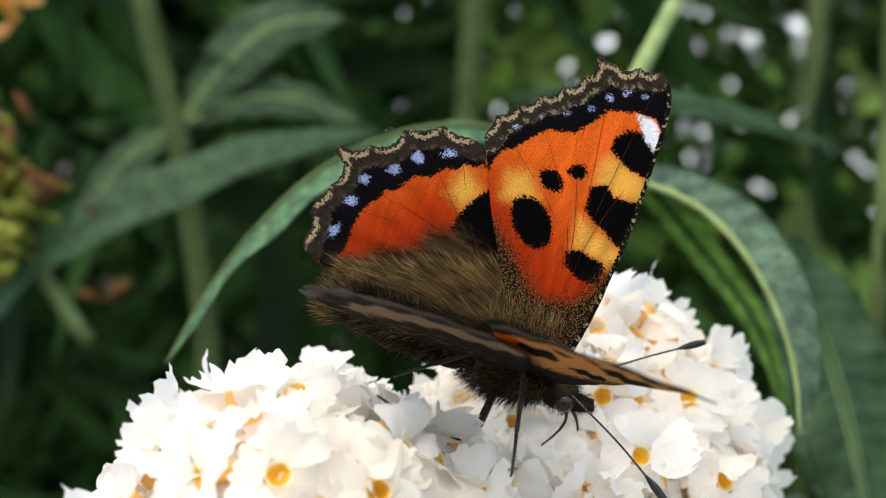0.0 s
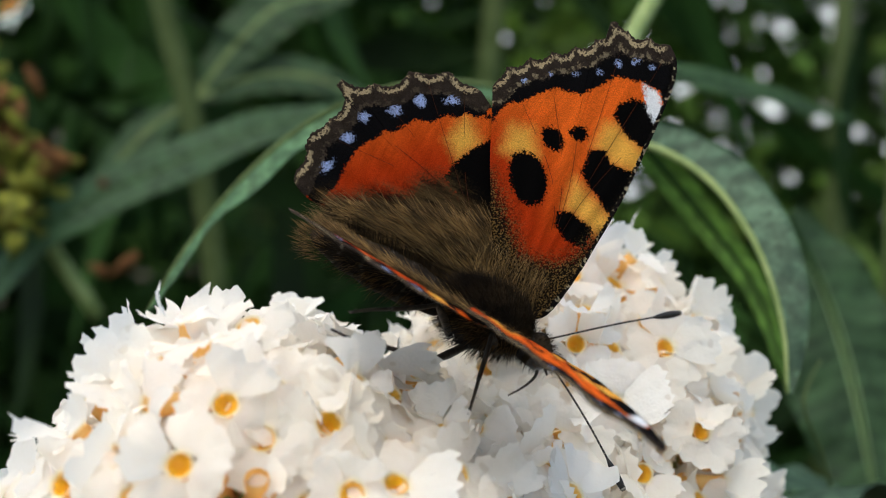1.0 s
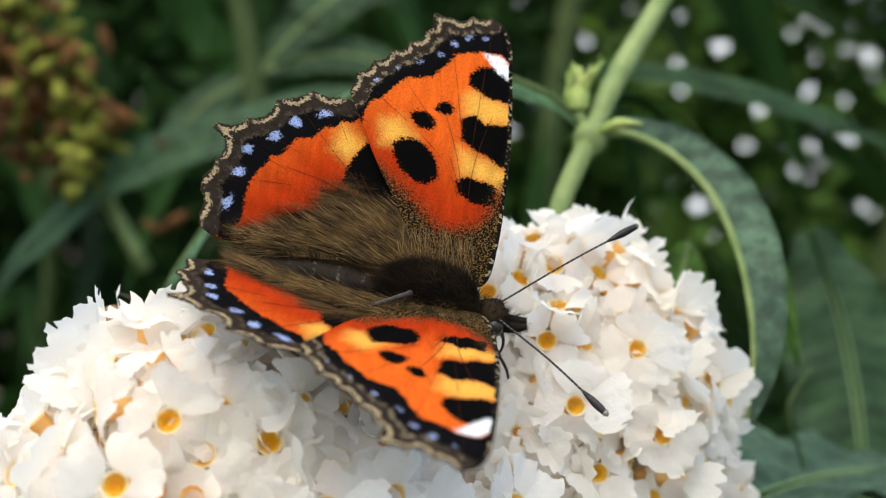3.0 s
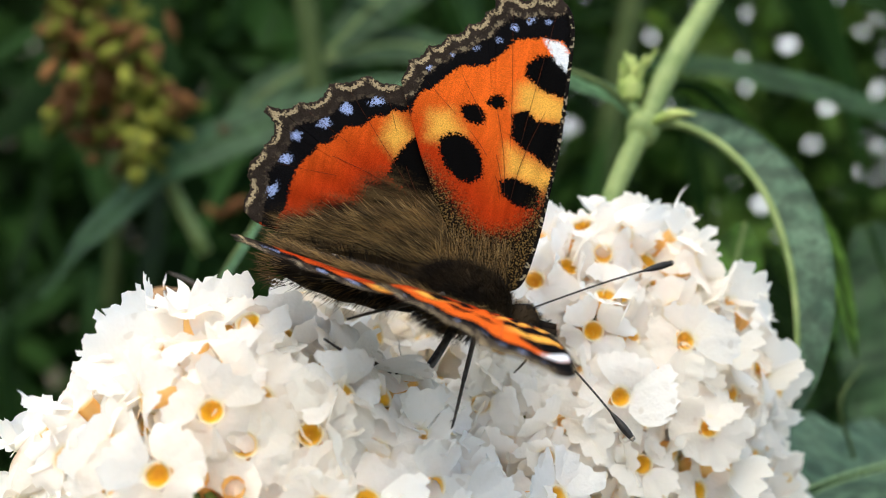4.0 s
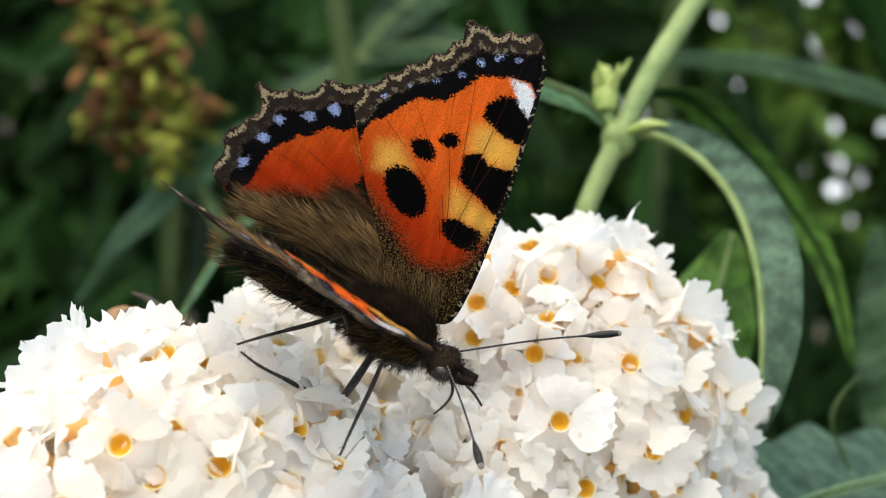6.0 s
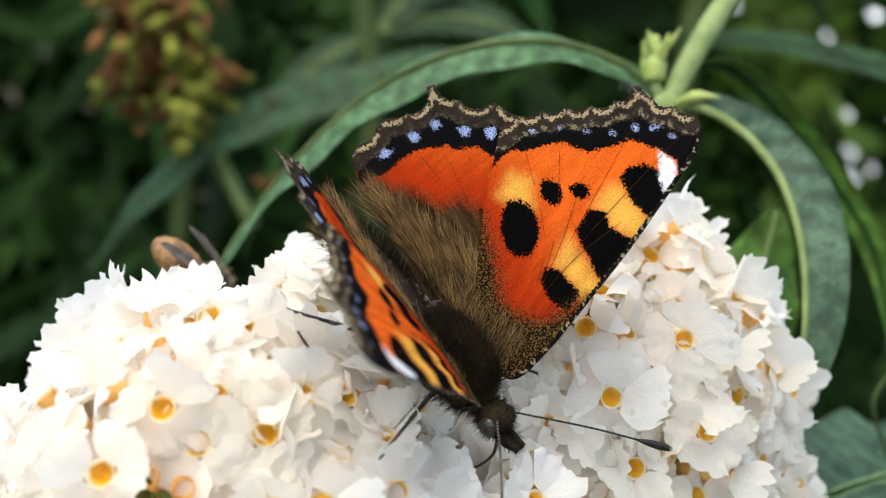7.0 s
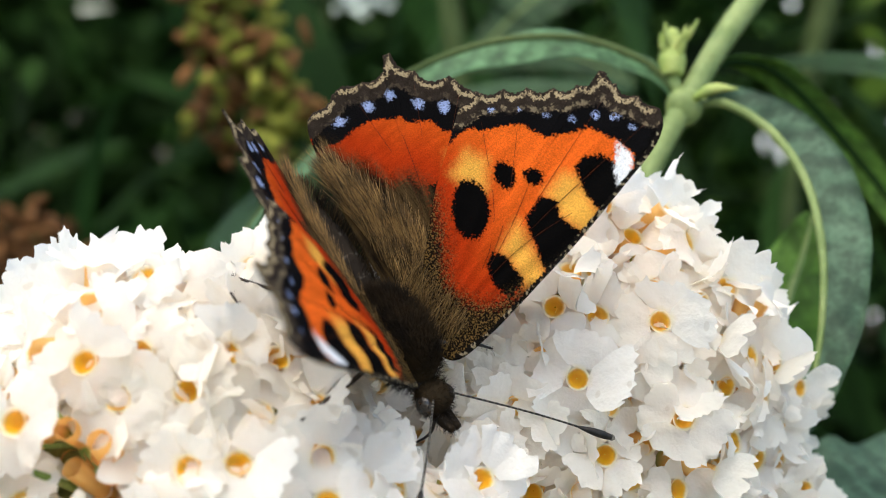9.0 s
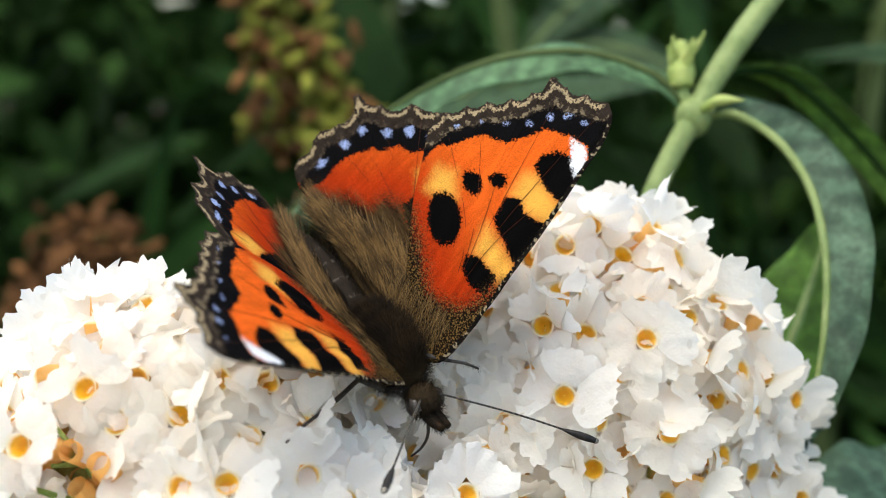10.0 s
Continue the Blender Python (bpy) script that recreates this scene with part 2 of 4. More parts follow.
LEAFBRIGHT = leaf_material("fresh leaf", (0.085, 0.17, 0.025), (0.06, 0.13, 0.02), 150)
# next two: the leaf green dimmed, its shade painted into the colour
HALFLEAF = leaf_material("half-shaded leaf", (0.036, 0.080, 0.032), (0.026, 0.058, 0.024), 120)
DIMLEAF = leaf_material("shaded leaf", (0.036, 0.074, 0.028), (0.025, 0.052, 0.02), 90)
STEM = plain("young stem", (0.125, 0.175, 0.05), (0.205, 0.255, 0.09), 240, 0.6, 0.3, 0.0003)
# STEM's green darkened; shade is put into the colour
DIMSTEM = plain("shade-dark stem", (0.042, 0.062, 0.019), (0.07, 0.095, 0.033), 120, 0.7, 0.1, 0.0003)
BUD = plain("bud", (0.22, 0.30, 0.07), (0.36, 0.40, 0.13), 500, 0.65, 0.2, 0.0004)
# shade and sunlight behind the flower are painted into these four greens
DARKLEAF = plain("shade-dark leaf", (0.006, 0.017, 0.004), (0.020, 0.050, 0.010), 14, 0.75, 0.08, 0.001, 0.25, None, 0.0, 0.55)
HEDGELEAF = plain("shade-dark hedge leaf", (0.007, 0.018, 0.004), (0.024, 0.055, 0.011), 6, 0.8, 0.06, 0.001, 0.15, None, 0.0, 0.6)
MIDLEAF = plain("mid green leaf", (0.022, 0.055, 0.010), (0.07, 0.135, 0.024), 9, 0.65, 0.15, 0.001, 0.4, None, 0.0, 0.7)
SUNLEAF = plain("leaf painted sunlit", (0.06, 0.13, 0.02), (0.14, 0.22, 0.035), 8, 0.6, 0.2, 0.001, 0.45, None, 0.0, 0.5)
SPENT = plain("spent flower", (0.065, 0.029, 0.011), (0.15, 0.068, 0.024), 90, 0.8, 0.1, 0.0, 0.1, None, 0.0, 0.5)
FRESHTIP = plain("yellow-green bud", (0.12, 0.13, 0.018), (0.23, 0.225, 0.038), 120, 0.7, 0.1, 0.0, 0.2, None, 0.0, 0.4)
HAZE = bpy.data.materials.new("bright distance")
HAZE.use_nodes = True
HAZE.node_tree.nodes["Principled BSDF"].inputs["Emission Color"].default_value = (0.92, 0.97, 1.0, 1)
HAZE.node_tree.nodes["Principled BSDF"].inputs["Emission Strength"].default_value = 0.34
SOIL = plain("soil", (0.035, 0.027, 0.018), (0.075, 0.065, 0.035), 3.0, 0.9, 0.1, 0.01)
BEEBROWN = plain("bee band", (0.10, 0.05, 0.02), (0.30, 0.16, 0.06), 900, 0.5, 0.3, 0.0001)
BEEWING = plain("bee wing", (0.07, 0.055, 0.04), (0.16, 0.13, 0.10), 900, 0.35, 0.4, 0, 0.4)
BEEFUR = plain("bee fur", (0.22, 0.15, 0.07), (0.42, 0.31, 0.16), 300, 0.7, 0.2, 0, 0.2, None, 0.3, 0.4)


# ---- mesh helpers ----
def mesh_ob(name, verts, faces, mats, parent=None, label="", smooth=True, fields=None, slots=None):
    me = bpy.data.meshes.new(name)
    me.from_pydata([tuple(v) for v in verts], [], [tuple(f) for f in faces])
    for m in mats if isinstance(mats, (list, tuple)) else [mats]:
        me.materials.append(m)
    if slots is not None:
        me.polygons.foreach_set("material_index", slots)
    me.polygons.foreach_set("use_smooth", [smooth] * len(me.polygons))
    for key, values in (fields or {}).items():
        me.attributes.new(key, "FLOAT", "POINT").data.foreach_set("value", np.asarray(values, np.float32))
    me.update()
    ob = new(name, me)
    if parent is not None:
        ob.parent = parent
    if label:
        tagged(ob, label)
    return ob


def empty(name, label, category, group="", kind=""):
    ob = new(name)
    ob.empty_display_size = 0.002
    return tagged(ob, label, category, group, kind)


def spline(points, n):
    """Catmull-Rom through the points, n samples, even in length."""
    p = np.asarray(points, float)
    p = np.vstack([2 * p[0] - p[1], p, 2 * p[-1] - p[-2]])
    out = []
    for i in range(1, len(p) - 2):
        t = np.linspace(0, 1, 24, endpoint=False)[:, None]
        a, b, c, d = p[i - 1], p[i], p[i + 1], p[i + 2]
        out.append(0.5 * (2 * b + (c - a) * t + (2 * a - 5 * b + 4 * c - d) * t**2 + (3 * b - a - 3 * c + d) * t**3))
    q = np.vstack(out + [p[-2:-1]])
    s = np.r_[0, np.cumsum(np.linalg.norm(np.diff(q, axis=0), axis=1))]
    w = np.linspace(0, s[-1], n)
    return np.stack([np.interp(w, s, q[:, k]) for k in range(q.shape[1])], 1)


def tube(points, radii, sides=8, n=None, cap=True):
    """Vertices and faces of a round tube along the points (millimetres in, metres out)."""
    p = spline(points, n) if n else np.asarray(points, float)
    r = np.interp(np.linspace(0, 1, len(p)), np.linspace(0, 1, len(radii)), radii)
    tan = np.gradient(p, axis=0)
    tan /= np.linalg.norm(tan, axis=1)[:, None]
    ref = np.array([0.0, 0.0, 1.0]) if abs(tan[0][2]) < 0.9 else np.array([1.0, 0.0, 0.0])
    verts, faces = [], []
    for k in range(len(p)):
        ref = ref - tan[k] * (ref @ tan[k])
        ref /= np.linalg.norm(ref)
        other = np.cross(tan[k], ref)
        for j in range(sides):
            a = 2 * math.pi * j / sides
            verts.append((p[k] + r[k] * (math.cos(a) * ref + math.sin(a) * other)) * MM)
    for k in range(len(p) - 1):
        for j in range(sides):
            j2 = (j + 1) % sides
            faces.append((k * sides + j, k * sides + j2, (k + 1) * sides + j2, (k + 1) * sides + j))
    if cap:
        faces.append(tuple(range(sides))[::-1])
        faces.append(tuple((len(p) - 1) * sides + j for j in range(sides)))
    return verts, faces


def lump(centre, radii, rings=14, sides=20, shape=None):
    """A rounded body with its long axis along x; shape(t) scales its girth from tail (0) to front (1)."""
    verts, faces = [], []
    for i in range(rings + 1):
        t = i / rings
        x = -math.cos(math.pi * t)
        g = math.sqrt(max(0.0, 1 - x * x)) * (shape(t) if shape else 1.0)
        for j in range(sides):
            a = 2 * math.pi * j / sides
            verts.append(((centre[0] + radii[0] * x) * MM, (centre[1] + radii[1] * g * math.cos(a)) * MM, (centre[2] + radii[2] * g * math.sin(a)) * MM))
    for i in range(rings):
        for j in range(sides):
            j2 = (j + 1) % sides
            faces.append((i * sides + j, (i + 1) * sides + j, (i + 1) * sides + j2, i * sides + j2))
    return verts, faces


def join(*pieces):
    verts, faces = [], []
    for v, f in pieces:
        k = len(verts)
        verts += list(v)
        faces += [tuple(i + k for i in q) for q in f]
    return verts, faces


def hairs(roots, ways, lengths, width, bend, rng):
    """Thin tapering hairs: three-sided, two joints each (millimetres in)."""
    verts, faces = [], []
    for p, w, ln in zip(roots, ways, lengths):
        w = w / np.linalg.norm(w)
        side = np.cross(w, rng.normal(size=3))
        side /= np.linalg.norm(side)
        up = np.cross(side, w)
        b = bend * ln * rng.normal(size=3)
        k = len(verts)
        for f, r in ((0.0, 1.0), (0.5, 0.8)):
            c = p + w * ln * f + b * f * f
            for j in range(3):
                a = 2.0944 * j
                verts.append((c + width * r * (math.cos(a) * side + math.sin(a) * up)) * MM)
        verts.append((p + w * ln + b) * MM)
        for j in range(3):
            j2 = (j + 1) % 3
            faces.append((k + j, k + j2, k + 3 + j2, k + 3 + j))
            faces.append((k + 3 + j, k + 3 + j2, k + 6))
    return verts, faces


# ---- fields on a wing ----
def poly_field(p, poly):
    """Signed distance from the points to a polygon, below zero inside."""
    q = np.asarray(poly, float)
    best, inside = np.full(len(p), 1e9), np.zeros(len(p), bool)
    for a, b in zip(q, np.roll(q, -1, axis=0)):
        d = b - a
        t = np.clip(((p - a) @ d) / (d @ d + 1e-12), 0, 1)
        best = np.minimum(best, np.linalg.norm(p - a - t[:, None] * d, axis=1))
        cut = (a[1] > p[:, 1]) != (b[1] > p[:, 1])
        inside ^= cut & (p[:, 0] < (b[0] - a[0]) * (p[:, 1] - a[1]) / (b[1] - a[1] + 1e-12) + a[0])
    return np.where(inside, -best, best)


def line_field(p, line):
    q, best = np.asarray(line, float), np.full(len(p), 1e9)
    for a, b in zip(q[:-1], q[1:]):
        d = b - a
        t = np.clip(((p - a) @ d) / (d @ d + 1e-12), 0, 1)
        best = np.minimum(best, np.linalg.norm(p - a - t[:, None] * d, axis=1))
    return best


def spot_field(p, c, ra, rb, turn=0.0):
    a = radians(turn)
    d = p - np.asarray(c, float)
    x, y = d[:, 0] * math.cos(a) + d[:, 1] * math.sin(a), d[:, 1] * math.cos(a) - d[:, 0] * math.sin(a)
    return (np.hypot(x / ra, y / rb) - 1) * min(ra, rb)


def any_of(*fields):
    return np.minimum.reduce(fields)


# outlines in the wing's plane: forward, outward (millimetres)
FORE_FRONT = [(2.4, -0.4), (4.3, 0.6), (4.7, 4.0), (4.5, 8.9), (4.1, 14.2), (3.2, 20.6), (2.7, 23.4), (1.9, 25.1), (0.7, 25.9)]
FORE_MARGIN = [(0.7, 25.9), (-1.2, 25.2), (-3.0, 24.6), (-4.5, 24.9), (-4.8, 22.9), (-6.0, 21.2), (-7.7, 19.4), (-9.4, 17.5), (-10.4, 15.9), (-10.5, 14.4)]
FORE_REAR = [(-10.5, 14.4), (-8.9, 11.8), (-7.2, 9.0), (-5.4, 6.5), (-3.5, 4.0), (-1.2, 1.6), (-0.2, -0.3), (2.4, -0.4)]
HIND_FRONT = [(0.6, -0.2), (-1.0, 5.0), (-3.9, 10.6), (-7.0, 13.6), (-9.0, 14.9)]
HIND_MARGIN = [(-9.0, 14.9), (-10.6, 15.1), (-12.6, 14.9), (-14.6, 14.0), (-16.1, 12.3), (-17.8, 11.2), (-19.9, 10.7), (-19.2, 9.2), (-19.3, 7.3), (-20.5, 5.9), (-20.0, 4.3), (-20.2, 2.7), (-19.9, 1.6)]
HIND_REAR = [(-19.9, 1.6), (-18.6, 0.9), (-14.5, 0.2), (-9.0, -0.5), (-4.0, -0.6), (0.6, -0.2)]


def scalloped(line, n, count, depth):
    q = spline(line, n)
    tan = np.gradient(q, axis=0)
    tan /= np.linalg.norm(tan, axis=1)[:, None]
    t = np.linspace(0, 1, n)
    wave = np.abs(np.sin(math.pi * count * t))
    env = np.clip(np.minimum(t, 1 - t) * 12, 0, 1)
    rough = 0.05 * np.sin(t * 311.0) + 0.04 * np.sin(t * 197.0 + 1.0)
    out = np.stack([-tan[:, 1], tan[:, 0]], 1) * -1.0
    return q + out * ((depth * (0.5 - wave) + rough) * env)[:, None], wave


def wing(name, fore, side, parent):
    """A wing as a thin two-faced blade with its pattern's fields; side is 1 (left) or -1 (right)."""
    front, margin, rear = (FORE_FRONT, FORE_MARGIN, FORE_REAR) if fore else (HIND_FRONT, HIND_MARGIN, HIND_REAR)
    m_line, m_wave = scalloped(margin, 150, 9 if fore else 7, 0.42 if fore else 0.5)
    outline = np.vstack([spline(front, 70)[:-1], m_line[:-1], spline(rear, 70)[:-1]])
    centre = np.array((-1.8, 13.0)) if fore else np.array((-11.0, 6.6))
    n, rings = len(outline), 44
    grid = np.vstack([centre[None]] + [centre + (outline - centre) * (j / rings) ** 0.8 for j in range(1, rings + 1)])
    u, v = grid[:, 0], grid[:, 1]
    reach = np.hypot(u - 1.0, v)
    bend = 0.9 * np.sin(np.clip(v / 26.0, 0, 1) * math.pi) * (1.0 if fore else 0.7) - 0.35
    ripple = 0.07 * np.sin(np.arctan2(v + 0.5, u - 2.0) * 38.0) * np.clip(reach / 8.0, 0, 1)
    z = bend + ripple + (0.0 if fore else -0.45)
    rim = np.zeros(len(grid))
    rim[-n:] = 1.0
    half = 0.035 * (1 - rim)
    top = np.stack([u, v * side, z + half], 1) * MM
    low = np.stack([u, v * side, z - half - 0.002], 1) * MM
    faces, slots, k = [], [], len(grid)

    def ring(j, i):
        return 1 + (j - 1) * n + i % n

    for i in range(n):
        tri = (0, ring(1, i), ring(1, i + 1))
        faces += [tri[::side], tuple(q + k for q in tri[::-side])]
        slots += [0, 1]
        for j in range(1, rings):
            quad = (ring(j, i), ring(j + 1, i), ring(j + 1, i + 1), ring(j, i + 1))
            faces += [quad[::side], tuple(q + k for q in quad[::-side])]
            slots += [0, 1]
        a, b = ring(rings, i), ring(rings, i + 1)
        faces.append((a, a + k, b + k, b)[::side])
        slots.append(1)
    p = grid
    edge = line_field(p, m_line)
    near = np.argmin(((p[:, None, :] - m_line[None, ::3, :]) ** 2).sum(-1), axis=1)
    wave = m_wave[::3][near]
    if fore:
        black = any_of(
            spot_field(p, (-2.15, 15.2), 0.78, 0.66, 20), spot_field(p, (-3.8, 13.6), 1.1, 0.8, -20), spot_field(p, (-3.75, 9.7), 2.35, 1.55, -38),
            poly_field(p, [(-0.1, 8.8), (1.2, 9.4), (3.5, 9.1), (3.9, 7.3), (2.1, 7.1), (0.4, 7.7)]),
            poly_field(p, [(-0.6, 14.6), (0.5, 15.3), (1.6, 14.6), (4.3, 15.2), (4.6, 10.7), (2.3, 11.6), (-0.2, 12.5)]),
            poly_field(p, [(-0.7, 18.9), (0.2, 20.2), (1.8, 20.8), (4.0, 19.9), (4.1, 17.0), (1.3, 17.4), (-0.3, 18.0)]),
            poly_field(p, [(1.0, 22.1), (2.0, 22.0), (3.1, 20.9), (3.2, 19.2), (6, 18.4), (6, 28), (0, 28), (0.4, 23)]))
        yellow = any_of(poly_field(p, [(-0.7, 17.0), (0.3, 17.7), (4.6, 17.0), (4.6, 15.0), (1.5, 14.6), (-0.4, 15.1)]),
                        poly_field(p, [(-0.3, 11.8), (5.0, 10.7), (5.0, 8.9), (3.5, 8.9), (0.3, 9.4)]),
                        poly_field(p, [(-7.4, 12.6), (-5.8, 13.3), (-4.0, 11.6), (-5.9, 10.6), (-7.0, 10.5)]))
        white = poly_field(p, [(0.2, 21.9), (1.8, 22.0), (3.5, 20.7), (3.0, 19.5), (1.7, 20.3)])
        blue = any_of(*[spot_field(p, c, r * 0.56, r * 0.42, 30) for c, r in (((-2.4, 22.0), 0.75), ((-1.2, 23.0), 0.75), ((0.3, 23.4), 0.55), ((-3.4, 20.5), 0.6), ((-5.1, 19.2), 0.55), ((-6.9, 17.9), 0.5), ((-8.5, 16.3), 0.45))])
        inner = [(-8.9, 11.2), (-8.8, 13.4), (-7.1, 16.2), (-6.0, 17.5), (-5.2, 17.7), (-3.9, 18.2), (-3.0, 19.6), (-2.0, 21.2), (-0.6, 21.7), (0.5, 22.1), (1.8, 22.3), (2.8, 22.8)]
        basal = any_of(poly_field(p, [(-6.4, 8.4), (-3.4, 6.4), (-0.5, 4.4), (1.2, 4.6), (2.5, 5.4), (3.5, 7.2), (4.1, 9.4), (6, 9.6), (6, -3), (-9, -3), (-9, 8)]), line_field(p, FORE_FRONT[1:5]) - 1.3 * np.clip(1.45 - p[:, 1] / 9.0, 0, 1) + 0.6)
    else:
        black = poly_field(p, [(-6.0, 13.0), (-7.4, 10.6), (-8.4, 9.0), (-8.9, 7.2), (-5.7, 5.4), (-1.0, 2.0), (0, 6)])
        yellow = poly_field(p, [(-9.4, 12.6), (-7.2, 11.0), (-8.4, 9.0), (-9.9, 10.2)])
        white = np.full(len(p), 9.0)
        blue = any_of(*[spot_field(p, c, a * 0.6, b * 0.56, turn) for c, a, b, turn in (((-11.0, 13.2), 1.0, 0.6, 20), ((-13.3, 12.0), 0.85, 0.8, 0), ((-14.9, 10.4), 0.95, 0.75, 30), ((-17.0, 8.8), 0.85, 0.75, 40), ((-17.4, 6.7), 0.85, 0.7, 20), ((-18.0, 3.9), 0.6, 1.2, -10))])
        inner = [(-6.8, 13.2), (-8.6, 12.6), (-9.6, 12.4), (-11.0, 12.1), (-11.9, 11.0), (-13.2, 10.6), (-14.4, 9.0), (-15.3, 8.2), (-16.2, 6.6), (-16.7, 4.6), (-16.9, 2.2), (-17.0, 0.0)]
        basal = poly_field(p, [(-8.6, 7.4), (-10.5, 6.6), (-11.3, 4.9), (-13.5, 4.0), (-15.2, 2.6), (-17.5, 1.8), (-18, -3), (2, -3), (2, 5), (-4, 6.2)])
    border = poly_field(p, list(m_line[::4]) + (inner if fore else inner[::-1]))
    fields = {"black": black, "yellow": yellow, "white": white, "blue": blue, "border": border, "edge": edge, "wave": wave, "basal": basal}
    if fore:
        fields["costa"] = line_field(p, FORE_FRONT[1:8]) - 0.34
    both = {key: np.r_[f, f] for key, f in fields.items()}
    ob = mesh_ob(name, np.vstack([top, low]), faces, [WING[fore, True], WING[fore, False]], parent,
                 ("orange forewing with black, yellow and white spots" if fore else "orange hindwing with blue marginal spots"), True, both, slots)
    # raised veins from the root to the margin
    ends = ((3.2, 20.5), (0.8, 24.6), (-3.0, 23.6), (-5.2, 21.0), (-7.4, 18.6), (-9.4, 15.8)) if fore else ((-10.4, 14.4), (-13.4, 13.6), (-16.4, 11.0), (-18.4, 8.8), (-18.8, 6.2))
    root = np.array((2.0, 1.5)) if fore else np.array((-2.2, 2.0))
    knee = np.array((0.6, 10.2)) if fore else np.array((-7.0, 6.8))
    for q in ends:
        q = np.array(q)
        k2 = knee * 0.65 + (root + q) / 2 * 0.35
        line = spline([root, k2, q], 14)
        hz = 0.9 * np.sin(np.clip(line[:, 1] / 26, 0, 1) * math.pi) * (1.0 if fore else 0.7) - 0.35 + (0.045 if fore else -0.405)
        pts = np.stack([line[:, 0], line[:, 1] * side, hz], 1)
        mesh_ob("vein", *tube(pts[4:], (0.024, 0.02, 0.012), 5), VEIN, ob)
    return ob


# ---- butterfly ----
def leg(parent, thigh, shin):
    """A two-jointed leg: a thigh down its own -z axis from the hip, and a shin with its foot down -z from the knee."""
    ob = mesh_ob("leg", *tube([(0, 0, 0), (0.1, 0, -0.5 * thigh), (0, 0, -thigh - 0.12)], (0.34, 0.38, 0.22), 9, 12), LEGSKIN, parent, "dark brown jointed insect leg")
    line = [(0, 0, 0.1), (-0.12, 0, -0.3 * shin), (0, 0, -0.56 * shin), (0.16, 0.05, -0.8 * shin), (0, 0, -shin)]
    low = mesh_ob("shin", *tube(line[:3], (0.2, 0.21, 0.18), 8, 10), LEGSKIN, ob)
    mesh_ob("foot", *tube(line[2:], (0.15, 0.13, 0.09), 8, 10), LEGSKIN, ob).parent = low
    rng = np.random.default_rng(5)
    for owner, path, count in ((ob, [(0, 0, -0.1), (0.1, 0, -0.5 * thigh), (0, 0, -thigh)], 50), (low, line, 80)):
        roots = spline(path, 60)[rng.integers(2, 58, count)]
        ways = rng.normal(size=(count, 3)) * 0.6 + np.array((0, 0, -0.8))
        tagged(mesh_ob("bristles", *hairs(roots, ways, rng.uniform(0.3, 0.7, count), 0.018, 0.1, rng), LEGSKIN, ob), kind="stuff").parent = owner
    return ob, low


def antenna(parent, tip):
    tip, base = np.asarray(tip, float), np.zeros(3)
    mid = tip * 0.5 + np.array((0.2, 0, 0.35))
    line = spline([base, mid, tip], 60)
    pieces = []
    for k in range(0, 50, 2):                        # ringed shaft
        pieces.append(tube(line[k:k + 3], (0.08, 0.092, 0.08), 8))
    ob = mesh_ob("antenna", *join(*pieces), CHITIN, parent, "thin ringed black antenna with a pale-tipped club")
    mesh_ob("club", *tube(line[46:], (0.085, 0.24, 0.34, 0.33, 0.22), 10), CHITIN, ob)
    rings = [tube([line[k], line[k] * 0.7 + line[k + 1] * 0.3], (0.094, 0.094), 8) for k in range(2, 46, 2)]
    mesh_ob("pale_rings", *join(*rings), PALE, ob)
    end = tip / np.linalg.norm(tip)
    mesh_ob("club_tip", *tube([tip - end * 0.15, tip + end * 0.12], (0.3, 0.16), 8), PALE, ob)
    return ob


butterfly = empty("butterfly", "small tortoiseshell butterfly with orange wings feeding on white florets", "butterfly")
rng = np.random.default_rng(11)
thorax = mesh_ob("thorax", *lump((-0.2, 0, 0), (4.4, 2.7, 2.9), 16, 24, lambda t: 0.92 + 0.12 * math.sin(math.pi * t)), FURDARK, butterfly, "furry dark brown thorax")
abdomen = mesh_ob("abdomen", *lump((-9.6, 0, -0.9), (7.2, 2.1, 2.2), 30, 22, lambda t: (0.78 + 0.24 * t) * (1 + 0.04 * math.sin(t * 44))), RINGED, butterfly, "dark brown ringed abdomen")
along = np.array([(v.co.x / MM + 16.8) / 14.4 for v in abdomen.data.vertices], np.float32)
abdomen.data.attributes.new("along", "FLOAT", "POINT").data.foreach_set("value", along)
head = mesh_ob("head", *lump((5.3, 0, -0.9), (1.6, 1.55, 1.5), 12, 18), FURDARK, butterfly, "small dark furry head")
feelers = {}
for s in (1, -1):
    mesh_ob("eye", *lump((5.6, s * 1.15, -0.85), (0.9, 0.62, 0.95), 12, 16), EYE, head, "dark compound eye")
    mesh_ob("palp", *tube([(6.2, s * 0.35, -1.3), (7.3, s * 0.36, -1.25), (8.5, s * 0.3, -0.85)], (0.55, 0.52, 0.3), 10, 10), FURDARK, head, "blunt furry palp")
    feelers[s] = antenna(butterfly, (14.3 if s > 0 else 13.2, 0, 0))
mesh_ob("proboscis", *tube([(6.4, 0, -1.9), (7.2, -0.3, -3.6), (7.1, -0.6, -5.4), (6.6, -0.9, -7.0)], (0.17, 0.14, 0.11, 0.08), 8, 24), LEGSKIN, head, "slender curved proboscis")


